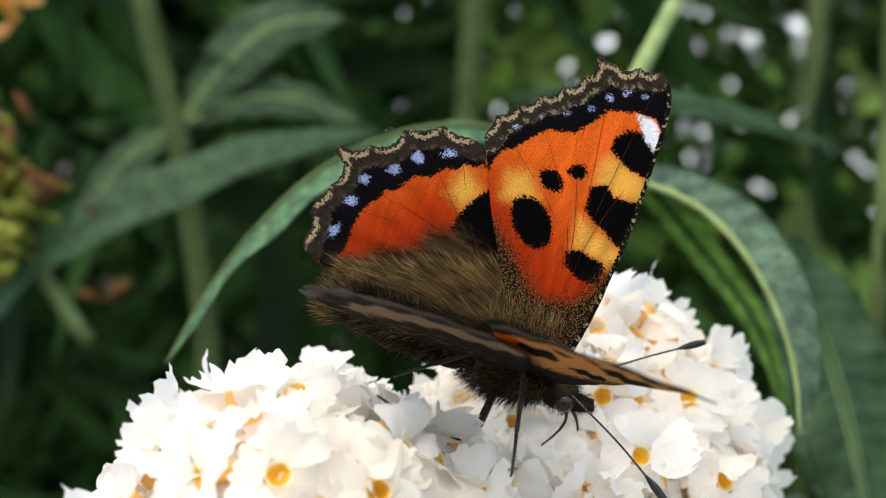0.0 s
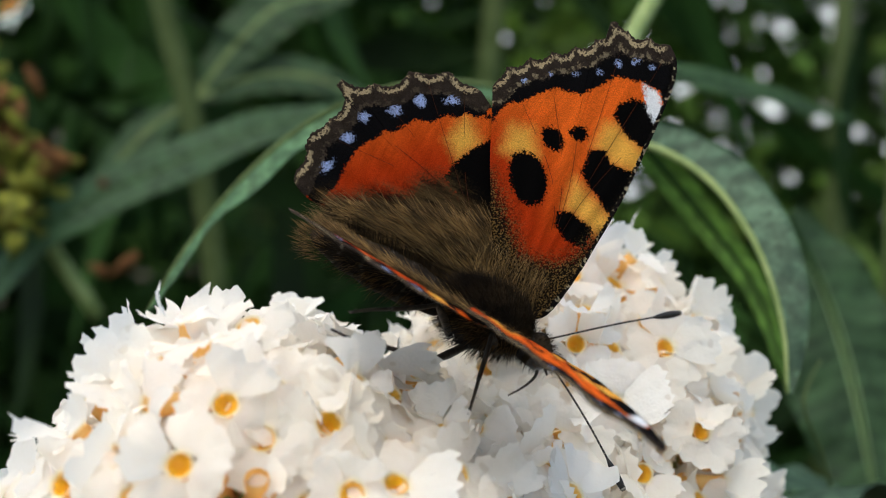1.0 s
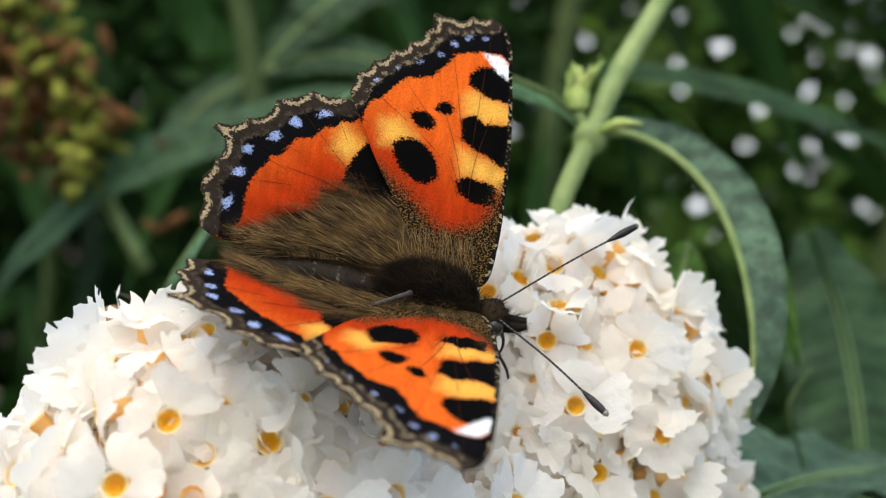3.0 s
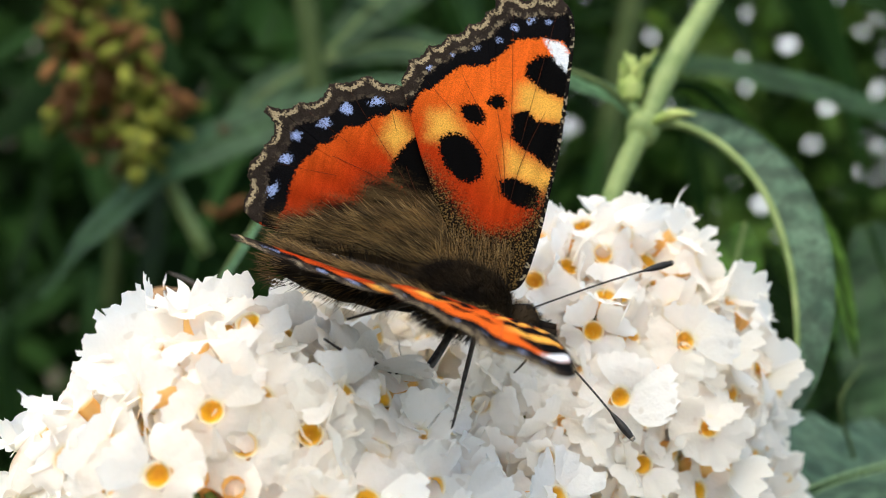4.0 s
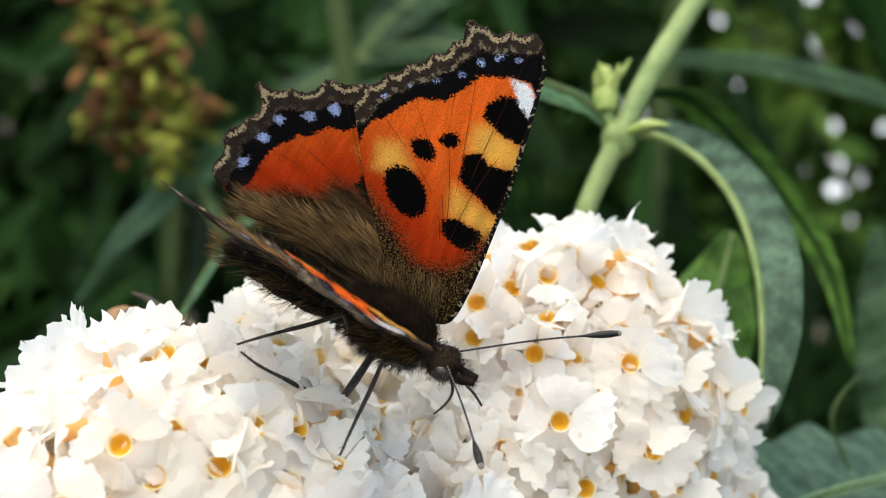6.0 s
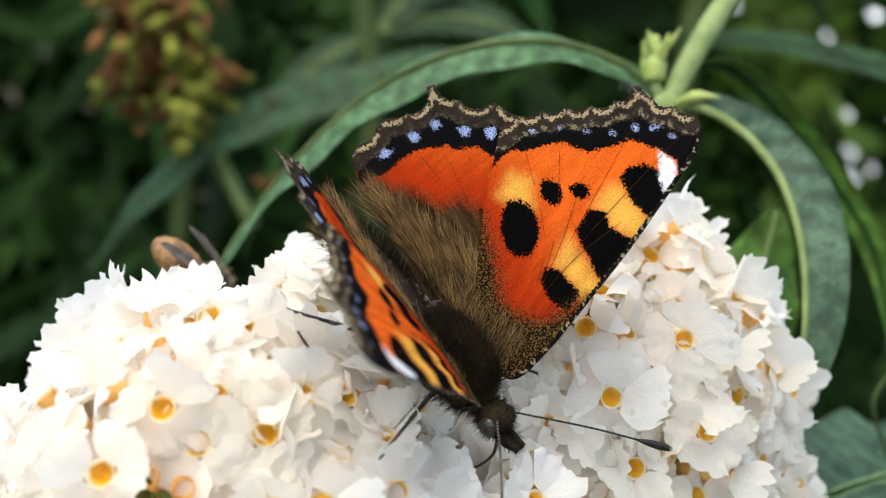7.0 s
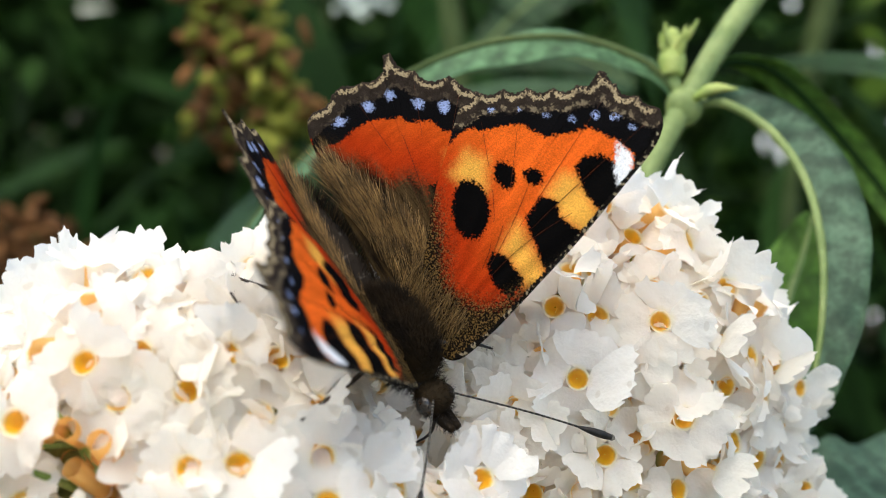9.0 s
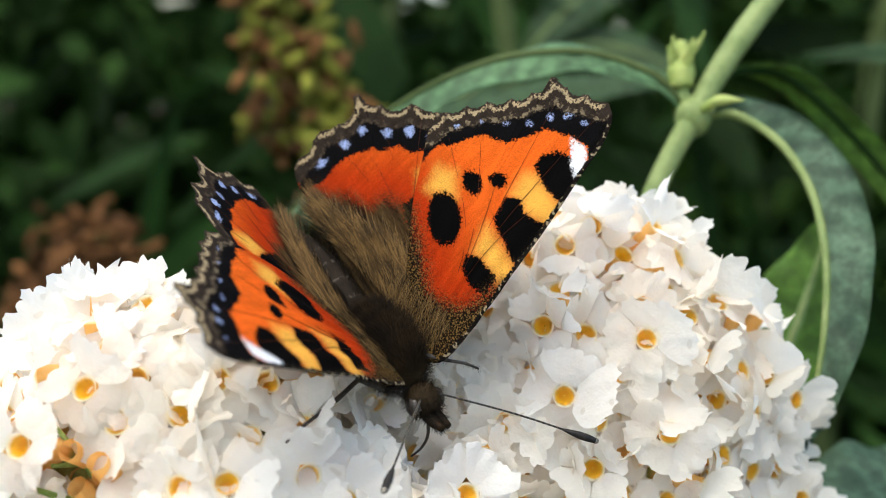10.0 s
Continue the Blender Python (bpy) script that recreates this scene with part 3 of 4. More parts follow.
def coat(name, count, centre, radii, length, lean, mat, parent, keep, width=0.022):
    d = rng.normal(size=(count * 3, 3))
    d /= np.linalg.norm(d, axis=1)[:, None]
    d = d[[keep(q) for q in d]][:count]
    roots = np.asarray(centre) + d * np.asarray(radii) * 0.97
    ways = d / np.asarray(radii) * np.mean(radii) + np.asarray(lean) + rng.normal(size=d.shape) * 0.22
    return tagged(mesh_ob(name, *hairs(roots, ways, rng.uniform(0.5, 1.0, len(d)) * length, width, 0.12, rng), mat, parent), kind="stuff")


coat("fur", 2200, (-0.2, 0, 0), (4.4, 2.7, 2.9), 1.9, (-0.8, 0, 0.2), FURBROWN, thorax, lambda q: -0.1 < q[2] < 0.75 and abs(q[1]) > 0.6)
coat("fur", 4200, (-0.2, 0, 0), (4.4, 2.7, 2.9), 1.5, (-1.0, 0, 0.1), FURDARK, thorax, lambda q: q[2] > 0.2 and abs(q[1]) < 0.75)
coat("fur", 2200, (-0.2, 0, -0.2), (4.6, 2.7, 2.9), 1.5, (-0.6, 0, -0.2), FURGREY, thorax, lambda q: q[2] < 0.15)
coat("fur", 700, (-9.6, 0, -0.9), (7.2, 2.0, 2.1), 0.7, (-1.2, 0, 0), FURDARK, abdomen, lambda q: True)
coat("fur", 1000, (-9.6, 0, -0.9), (7.0, 2.0, 2.1), 2.6, (-0.9, 0, 0.25), FURBROWN, abdomen, lambda q: abs(q[1]) > 0.72 and q[2] > 0.0, 0.026)
coat("fur", 1400, (-9.6, 0, -0.9), (7.0, 2.0, 2.1), 2.0, (-0.9, 0, 0.2), FURDARK, abdomen, lambda q: q[2] > 0.1 and abs(q[1]) > 0.3)
coat("fur", 300, (-15.2, 0, -0.9), (2.0, 1.8, 1.8), 1.8, (-1.6, 0, 0.1), FURBROWN, abdomen, lambda q: q[0] < 0.1)
coat("fur", 700, (5.3, 0, -0.9), (1.6, 1.5, 1.5), 0.8, (0.2, 0, 0.1), FURDARK, head, lambda q: abs(q[1]) < 0.85)
coat("fur", 260, (7.2, 0, -1.1), (1.3, 0.9, 0.5), 0.7, (0.9, 0, 0.1), FURGREY, head, lambda q: True, 0.018)

wings = {}
for s, tag in ((1, "left"), (-1, "right")):
    for fore in (True, False):
        ob = wing("forewing" if fore else "hindwing", fore, s, butterfly)
        wings[fore, s] = ob
        # long hair over the wing's root
        count = 600 if fore else 2800
        if fore:
            ru, rv = rng.uniform(-3.5, 3.0, count), rng.uniform(0.2, 3.2, count)
            way = np.stack([rng.normal(-0.35, 0.2, count), np.ones(count), rng.uniform(0.05, 0.3, count)], 1)
            lens = rng.uniform(0.7, 1.9, count)
        else:
            f = rng.uniform(0, 1, count)
            ru, rv = -1.5 - 13.0 * f, 0.5 - 0.5 * f + rng.uniform(0, 1, count) ** 0.8 * (4.4 - 3.0 * f)
            way = np.stack([np.full(count, -1.0) + rng.normal(0, 0.14, count), 0.62 - 0.75 * f + rng.normal(0, 0.16, count), rng.uniform(0.02, 0.22, count)], 1)
            lens = rng.uniform(1.8, 4.4, count)
        hz = 0.9 * np.sin(np.clip(rv / 26, 0, 1) * math.pi) - (0.3 if fore else 0.75)
        roots = np.stack([ru, rv * s, hz], 1)
        way[:, 1] *= s
        gold = rng.uniform(size=count) < 0.3
        for pick, mat, wide in ((~gold, FURBROWN, 0.028), (gold, FURGOLD, 0.024)):
            tagged(mesh_ob("hair", *hairs(roots[pick], way[pick], lens[pick], wide, 0.09, rng), mat, ob), kind="stuff")

# hip in the butterfly's space, foot on the flower before and after the turn, lengths of thigh and shin, the knee's way
LEGS = [((2.4, -1.5, -2.0), (4.1, 92.0, -24.2), (2.2, 88.6, -25.0), 5.4, 9.8, (0, -0.5, 0.85)), ((-0.4, -1.8, -2.3), (-6.0, 90.5, -17.3), (-5.8, 93.0, -18.0), 6.2, 11.8, (-0.1, -0.5, -0.7)),
        ((-2.4, -1.7, -2.2), (-4.8, 92.8, -16.4), (-9.0, 98.0, -18.5), 5.4, 9.4, (0, -0.7, 0.6)), ((2.2, 1.5, -2.0), (11.0, 106.0, -24.0), (11.2, 105.0, -24.0), 3.6, 6.0, (0, -0.5, 0.85)),
        ((-1.8, 1.7, -2.2), (2.0, 112.0, -19.5), (5.0, 112.0, -20.0), 5.0, 9.0, (0, 0.5, 0.85))]


# ---- where the butterfly sits and how its wings stand ----
# seconds; place (mm); yaw, pitch, roll; lift of left and right wings; sweep fore, sweep hind, twist: left; the same: right
BODY_ROWS = [
    (0, 4.8, 103.1, -17.5, 8.7, -23.2, 38.3, 53, 49.7, -3, 3.8, -5.7, -10.8, -6.2, -2.2),
    (0.5, 5.7, 103.8, -18.1, 12.1, -25.5, 43.7, 47.9, 43.4, -3.9, 3.6, -3.3, -9.3, 0.6, 0.4),
    (1, 5.9, 104.4, -18.7, 14.8, -28.9, 47.3, 45.8, 43.8, -4, 3.6, -2.2, -10, -0.8, 2.7),
    (1.5, 5.5, 105.7, -18.4, 18.3, -29.6, 49.6, 44.9, 41, -6, 3.8, -1, -10.2, -4.3, 1.5),
    (2, 5.3, 105.5, -18.8, 20.4, -28.7, 49.7, 46.3, 40.8, -5.1, 4, -0.9, -6.9, -0.3, 2.1),
    (2.2, 5.5, 104.6, -18.9, 19.7, -28.4, 47.1, 47.8, 46.1, -5.1, 3.6, -0.5, -2.4, -2.7, 0.8),
    (3.3, 3.7, 101.8, -15.6, 7.1, -4.1, 31, 14.6, 24.6, -1.5, 3.1, 1.3, -0.1, 3.3, 1.6),
    (3.5, 3, 104.5, -16.6, 5.7, -4.4, 33.9, 18.2, 24, -1.9, 2.7, 1.4, 0, 2.5, 9),
    (4, 3, 103.8, -17.8, 11.2, -11.2, 30.9, 37.7, 44.1, -2.8, 1.7, -1.5, -5, -2.4, 4.8),
    (4.5, 3.8, 103.8, -20, 15.7, -29.2, 35.7, 47.6, 45.3, -2.3, 2.1, 1.1, -4.5, 2.4, 4.2),
    (5, 3.4, 104.3, -20.3, 23, -30.4, 35.5, 60.6, 56.2, -2.2, 1.1, 3.3, -3.6, 5.9, -0.1),
    (5.5, 3.7, 105.4, -21.2, 21.4, -29.8, 32.9, 57.9, 49, -1.3, -1.1, 6.9, -4.8, 2, 4.3),
    (5.7, 2.4, 105.7, -18.3, 11.4, -20.5, 29.8, 57.9, 53, 1.7, -3.4, 8.4, 0.3, 3.2, 4.3),
    (6.8, 4.5, 102.1, -21.1, -22.3, -26.5, 12.6, 49.6, 45.2, 4.5, -2.2, -1.2, -1.8, -4.5, 4.3),
    (7, 4.9, 101.9, -22.7, -23.4, -33.7, 11.3, 46.8, 43.4, 5.8, -3.3, -0.4, -0.5, -7.3, 5.4),
    (7.5, 4.8, 102.4, -23.5, -22.6, -36.9, 11.8, 49.7, 44.5, 5.2, -2.9, 0.9, -0.3, -5.5, 4.7),
    (8, 4.6, 102.6, -23.7, -20.4, -38.8, 12.4, 49.2, 46.7, 4.1, -3.4, 0.7, -0.6, -5.7, 5.1),
    (8.5, 4.3, 103.2, -24, -17.2, -40.7, 13, 51.3, 48.2, 3.8, -3.4, 1.3, -0.8, -4.6, 4.5),
    (9, 3.6, 103.8, -24, -18.2, -40.6, 14.5, 49.2, 46.7, 4.2, -3.1, 1.5, -2.9, -5.3, 5.1),
    (9.5, 3.3, 104.2, -24.5, -20.9, -39, 14, 53.6, 48, 1.8, -3.9, 1.9, -5.6, 0.8, 3.7),
    (9.8, 3.7, 103.2, -21.5, -26.9, -20.2, 12.1, 36.9, 32.7, 3.6, -0.3, 2.2, -4.2, 5.8, 5.6),
    (10, 3.2, 104.3, -23.3, -25, -28.5, 10, 47.5, 41, 3.3, -1.6, 3, -8.3, 3.3, 2.4),
]


def wing_pose(side, fore, lift, sweep, twist):
    px = 1.0 if fore else -1.5
    return (pose(0, side * 1.2 * MM, 1.5 * MM) @ pose(0, 0, 0, side * lift, 0, 0) @ pose(0, 0, 0, 0, twist, 0)
            @ pose(px * MM, 0, 0, 0, 0, side * sweep) @ pose(-px * MM, 0, 0))



def body_pose(row):
    t, x, y, z, yaw, pitch, roll = row[:7]
    return pose(x * MM, y * MM, z * MM, roll, -pitch, yaw)


# ---- room that the butterfly takes up over the clip ----
def wing_mask(outline):
    """Cells of 0.5 mm inside a wing's outline, from (-23, -2) on."""
    q = np.array([(u * 0.5 - 23, v * 0.5 - 2) for u in range(60) for v in range(60)])
    return (poly_field(q, outline) < 0.4).reshape(60, 60)


MASKS = {True: wing_mask(FORE_FRONT + FORE_MARGIN + FORE_REAR), False: wing_mask(HIND_FRONT + HIND_MARGIN + HIND_REAR)}
SPANS = {True: [], False: []}                        # from the flower's space into each wing's plane
AXES = []                                            # the body's axis, tail and head
for row in BODY_ROWS:
    m = body_pose(row)
    AXES.append([np.array(m @ (Vector(q) * MM)) / MM for q in ((-16, 0, -0.9), (6, 0, -0.9))])
    for side in (1, -1):
        k = 9 if side > 0 else 12
        for fore in (True, False):
            w = (m @ wing_pose(side, fore, row[7 if side > 0 else 8], row[k if fore else k + 1], row[k + 2])).inverted()
            a = np.array(w)
            SPANS[fore].append((a[:3, :3] * np.array((1, side, 1))[:, None], a[:3, 3] / MM * np.array((1, side, 1))))
for fore in SPANS:
    SPANS[fore] = (np.array([q[0] for q in SPANS[fore]]), np.array([q[1] for q in SPANS[fore]]))
AXIS_A, AXIS_B = (np.array([q[k] for q in AXES]) for k in (0, 1))


def in_the_way(pts):
    """Whether any of the points pierces a wing, stands over it or touches the body at any time."""
    for fore in SPANS:
        turn, shift = SPANS[fore]
        q = np.einsum("wij,pj->wpi", turn, pts) + shift[:, None]
        i, j = ((q[..., 0] + 23) * 2).astype(int), ((q[..., 1] + 2) * 2).astype(int)
        ok = (i >= 0) & (i < 60) & (j >= 0) & (j < 60)
        if (MASKS[fore][np.clip(i, 0, 59), np.clip(j, 0, 59)] & ok & (q[..., 2] > -0.5) & (q[..., 2] < 15)).any():
            return True
        if not fore:
            up = (q[..., 2] > 0) & (q[..., 0] > -23) & (q[..., 0] < 3) & (q[..., 1] > -1) & (q[..., 1] < 18)
            if (up[0::2] & up[1::2]).any():
                return True
    d = AXIS_B - AXIS_A
    t = np.clip(np.einsum("wpi,wi->wp", pts[None] - AXIS_A[:, None], d) / (d * d).sum(1)[:, None], 0, 1)
    return (np.linalg.norm(pts[None] - AXIS_A[:, None] - t[..., None] * d[:, None], axis=2) < 2.8).any()


# ---- white flower head ----
# three rounded masses: centre, half-axes, yaw and tilt (millimetres, radians)
MASSES = (((-3.35, 95.9, -129.03), (42.41, 34.03, 115.37), 0.22, -0.1), ((-4.5, 113.05, -113.85), (44.27, 26.42, 103.96), 0.48, 0.26), ((-8.8, 112.0, -48.9), (12.3, 11.0, 33.7), 0.2, -0.1))
FRAMES = []
for c, r, yaw, tilt in MASSES:
    FRAMES.append((np.array(c), np.array(r), np.array(Matrix.Rotation(yaw, 3, "Z")) @ np.array(Euler((0, tilt, 0)).to_matrix())))


def depth_in(p):
    """How far outside the flower's envelope points lie (millimetres, about)."""
    p = np.asarray(p, float)
    return np.minimum.reduce([(np.linalg.norm((p - c) @ mm / r, axis=-1) - 1) * r.mean() for c, r, mm in FRAMES])


def outward(p):
    g = depth_in(p + np.eye(3) * 0.3) - depth_in(p - np.eye(3) * 0.3)
    return g / (np.linalg.norm(g) + 1e-9)


def corolla(rng, cols, rows, small, large, wild):
    """A floret's face: a sunk orange throat and four frilled lobes, facing +z."""
    verts, rad, faces = [], [], []
    sides = 14
    for r0, z0 in ((0.05, -0.75), (0.45, -0.7), (0.68, -0.45), (0.82, -0.08), (1.02, 0.1)):
        for k in range(sides):
            a = 2 * math.pi * k / sides
            verts.append((r0 * math.cos(a), r0 * math.sin(a), z0))
            rad.append(r0)
    for j in range(4):
        for k in range(sides):
            k2 = (k + 1) % sides
            faces.append((j * sides + k, j * sides + k2, (j + 1) * sides + k2, (j + 1) * sides + k))
    size = rng.uniform(small, large)
    v = np.linspace(-1, 1, cols)
    for lobe in range(4):
        turn = lobe * math.pi / 2 + rng.normal() * 0.10
        ln, w = size * rng.uniform(0.88, 1.1), size * rng.uniform(0.64, 0.78)
        lift, curl = radians(np.clip(rng.normal(7, 20 * wild), -35, 55)), rng.normal(-0.10, 0.30) * wild
        lean, cup = radians(rng.normal(0, 15 * wild)), rng.normal(0.02, 0.16) * wild
        ph = rng.uniform(0, 6.28, 6)
        frill = 0.12 * np.sin(v * 11 + ph[0]) + 0.08 * np.sin(v * 19 + ph[1]) + 0.10 * rng.normal(size=cols) - rng.choice((0.0, 0.25)) * np.exp(-(v / 0.2) ** 2)
        k0 = len(verts)
        for i in range(rows):
            u = i / (rows - 1)
            hw = w * (0.40 + 0.60 * math.sin(math.pi / 2 * min(1.0, u / 0.66))) * (1 + 0.05 * math.sin(u * 13 + ph[2]) * u)
            tip = 1 - 0.20 * np.abs(v) ** 3.0 * u
            x = 0.93 + (ln - 0.93) * u * tip + frill * u ** 4
            y = v * hw * (1 + 0.04 * rng.normal() * u)
            z = 0.06 + math.tan(lift) * (x - 0.93) + curl * 0.22 * (x - 0.93) ** 2 + cup * y * y / w
            z = z + u * (0.20 * np.sin(v * 3.1 + ph[3] + u) + 0.10 * np.sin(v * 6.5 + ph[4] - 2 * u)) + 0.15 * u * u * np.abs(v) * np.sin(u * 6 + v * 2 + ph[5])
            z = z + 0.10 * u ** 3 * np.sin(v * 12 + ph[1])
            y, z = y * math.cos(lean * u) - z * math.sin(lean * u), z * math.cos(lean * u) + y * math.sin(lean * u)
            for xx, yy, zz in zip(x, y, z):
                verts.append((xx * math.cos(turn) - yy * math.sin(turn), xx * math.sin(turn) + yy * math.cos(turn), zz))
                rad.append(math.hypot(xx, yy) + 0.1)
        for i in range(rows - 1):
            for j in range(cols - 1):
                a = k0 + i * cols + j
                faces.append((a, a + cols, a + cols + 1, a + 1))
    me = bpy.data.meshes.new("floret")
    me.from_pydata([tuple(q * MM for q in p) for p in verts], [], faces)
    me.materials.append(PETAL)
    me.polygons.foreach_set("use_smooth", [True] * len(faces))
    me.attributes.new("r", "FLOAT", "POINT").data.foreach_set("value", np.array(rad, np.float32))
    return me


def floret_tube(length):
    pts = [(0, 0, -0.2), (0.05, 0, -0.27 * length), (0.2, 0, -0.53 * length), (0.5, 0, -0.8 * length), (0.9, 0, -length)]
    v, f = tube(pts, (0.85, 0.8, 0.8, 0.9, 0.7), 10, 8, False)
    me = bpy.data.meshes.new("floret_tube")
    me.from_pydata([tuple(q) for q in v], [], f)
    me.materials.append(TUBE)
    me.polygons.foreach_set("use_smooth", [True] * len(f))
    me.attributes.new("r", "FLOAT", "POINT").data.foreach_set("value", np.array([-q[2] / MM * 9.5 / length for q in v], np.float32))
    return me


def mesh_arrays(me):
    v = np.zeros(len(me.vertices) * 3, np.float32)
    me.vertices.foreach_get("co", v)
    r = np.zeros(len(me.vertices), np.float32)
    me.attributes["r"].data.foreach_get("value", r)
    f = np.zeros(len(me.loops), np.int32)
    me.loops.foreach_get("vertex_index", f)
    return v.reshape(-1, 3), r, f.reshape(-1, 4)


def standing(p, way, spin):
    return Matrix.Translation(Vector(p) * MM) @ Vector(way).normalized().to_track_quat("Z", "Y").to_matrix().to_4x4() @ Matrix.Rotation(spin, 4, "Z")


panicle = empty("flower_head", "dense rounded white buddleia flower head with orange-eyed florets", "flower")
frng = np.random.default_rng(23)
OPEN_FACES = [corolla(frng, 17, 8, 3.35, 3.95, 1.0) for _ in range(20)]
CURLED_FACES = [corolla(frng, 15, 7, 2.8, 3.5, 1.6) for _ in range(20)]
UNDER_FACES = [corolla(frng, 9, 5, 3.0, 3.8, 1.5) for _ in range(8)]
TUBE_OF, LONG_TUBE = floret_tube(5.5), floret_tube(9.5)
# florets whose orange eyes can be told one by one
EYES = [(-10.2, 84.6, -24.0), (-5.8, 86.6, -23.4), (8.0, 97.0, -29.1), (-12.7, 84.3, -21.5), (-14.8, 79.1, -24.3), (-21.2, 90.6, -21.1), (12.8, 98.6, -32.2), (-7.0, 83.8, -28.6),
        (1.8, 93.2, -28.5), (-10.5, 90.0, -21.4), (-1.0, 88.5, -25.2), (-8.8, 104.8, -21.7), (4.5, 94.1, -29.9), (17.3, 109.6, -27.3), (25.9, 112.9, -30.7), (20.8, 113.9, -26.3), (22.8, 115.4, -23.3),
        (1.1, 100.5, -24.4), (8.8, 109.6, -25.6)]
HOLLOW = np.array((-12.6, 83.2, -27.2))              # where orange tubes and green stalks show
FACE_DATA = {me.name: mesh_arrays(me) for me in OPEN_FACES + CURLED_FACES + UNDER_FACES + [TUBE_OF]}
spots, stands, faces_of = [], [], []


def candidates(count, lowest):
    """Points on the envelope, its top the densest, in random order."""
    out = []
    for c, r, mm in FRAMES:
        a, z = frng.uniform(0, 2 * math.pi, count), frng.uniform(0.15, 1.0, count)
        d = np.stack([np.cos(a) * np.sqrt(1 - z * z), np.sin(a) * np.sqrt(1 - z * z), z], 1)
        out.append(c + (d * r) @ mm.T)
    out = np.vstack(out)
    out = out[(out[:, 2] > lowest) & (depth_in(out) > -0.6)]
    return frng.permutation(out)




def settle(p, way, me, deep):
    """Sinks a floret until it clears the butterfly; None if it finds no room."""
    n, spin = outward(p), frng.uniform(0, 6.28)
    shape = FACE_DATA[me.name][0][::4] / MM
    for k in range(deep):
        q = p - n * 0.8 * k
        m = standing(q, way if k < 2 else n + 0.3 * way, spin)
        a = np.array(m)
        if not in_the_way(shape @ a[:3, :3].T + a[:3, 3] / MM):
            return q, m
    return None


for p in EYES:
    p = np.array(p)
    me = OPEN_FACES[len(spots)]
    found = settle(p, outward(p) * 0.75 + np.array((0.15, -0.75, 0.3)), me, 4)
    if found:
        spots.append(found[0])
        stands.append(found[1])
        faces_of.append(me)
placed = np.zeros((1400, 3))
placed[:len(spots)] = spots
for p in candidates(14000, -60):
    if len(spots) >= 1390:
        break
    if depth_in(p) < -9 or ((placed[:len(spots)] - p) ** 2).sum(1).min() < 1.5:
        continue
    n = outward(p)
    p = p - n * ((1.7 if p[0] > 6 else 3.6 if p[1] > 97 and p[0] < -16 else 2.3) + 2.8 * frng.uniform() ** 1.4)
    gap = 3.2 if p[1] < 128 else 4.2
    if ((placed[:len(spots)] - p) ** 2).sum(1).min() < gap * gap or ((p - HOLLOW) ** 2).sum() < 5.9 ** 2:
        continue
    way = n + frng.normal(size=3) * 0.42
    curled = frng.uniform() < (0.75 if p[0] + 0.35 * (p[1] - 100) > 6 + frng.normal() * 3 else 0.35)
    kinds = CURLED_FACES if curled else OPEN_FACES
    me = kinds[frng.integers(0, len(kinds))]
    found = settle(p, way, me, 8) if way @ n > 0.3 else None
    if found is None:
        continue
    placed[len(spots)] = found[0]
    spots.append(found[0])
    stands.append(found[1])
    faces_of.append(me)
near = sorted(range(len(spots)), key=lambda i: spots[i][1] - 0.9 * spots[i][2])
heap = {"florets": [], "floret_tubes": []}


def heap_up(kind, me, m):
    v, r, f = FACE_DATA[me.name]
    a = np.array(m)
    heap[kind].append((v @ a[:3, :3].T + a[:3, 3], r, f))


for order, i in enumerate(near):
    m, me = stands[i], faces_of[i]
    crest = spots[i][1] > 103 and spots[i][0] < 2
    if order < 290:
        ob = new("floret", me)
        ob.parent, ob.matrix_basis = panicle, m
        if not crest:
            new("floret_tube", TUBE_OF).parent = ob
    else:
        heap_up("florets", me, m)
        if not crest:
            heap_up("floret_tubes", TUBE_OF, m)
# crowded older florets that fill the depth between the open ones
under, count = np.zeros((900, 3)), 0
for p in candidates(5000, -56):
    if count >= 880 or p[1] > 138:
        continue
    n = outward(p)
    p = p - n * frng.uniform(5.0, 7.6)
    if (count and ((under[:count] - p) ** 2).sum(1).min() < 3.6 ** 2) or ((p - HOLLOW) ** 2).sum() < 6.0 ** 2:
        continue
    me = UNDER_FACES[frng.integers(0, len(UNDER_FACES))]
    found = settle(p, n + frng.normal(size=3) * 0.5, me, 6)
    if found is None:
        continue
    under[count] = p
    count += 1
    m = found[1]
    heap_up("florets", me, m)
# the hollow: bare orange tubes on green stalks
into = outward(HOLLOW)
for _ in range(38):
    side = into + frng.normal(size=3) * 0.3
    tb = new("floret_tube", LONG_TUBE)
    tb.parent, tb.matrix_basis = panicle, standing(HOLLOW + frng.uniform(-3.4, 3.4, 3) - into * 2.8, side, 0.0)
for _ in range(16):
    foot = HOLLOW - into * 8 + frng.normal(size=3) * 1.2
    mesh_ob("stalk", *tube([foot, foot + into * 3 + frng.normal(size=3) * 0.8, foot + into * frng.uniform(4.5, 7) + frng.normal(size=3) * 2.4], (0.42, 0.34, 0.16), 7, 8), STALK, panicle)
for kind, mat in (("florets", PETAL), ("floret_tubes", TUBE)):
    starts = np.cumsum([0] + [len(q[0]) for q in heap[kind]])
    rest_v = np.vstack([q[0] for q in heap[kind]])
    rest_f = np.vstack([q[2] + k for q, k in zip(heap[kind], starts)])
    tagged(mesh_ob(kind, rest_v.tolist(), rest_f.tolist(), mat, panicle, "", True, {"r": np.concatenate([q[1] for q in heap[kind]])}), kind="stuff")
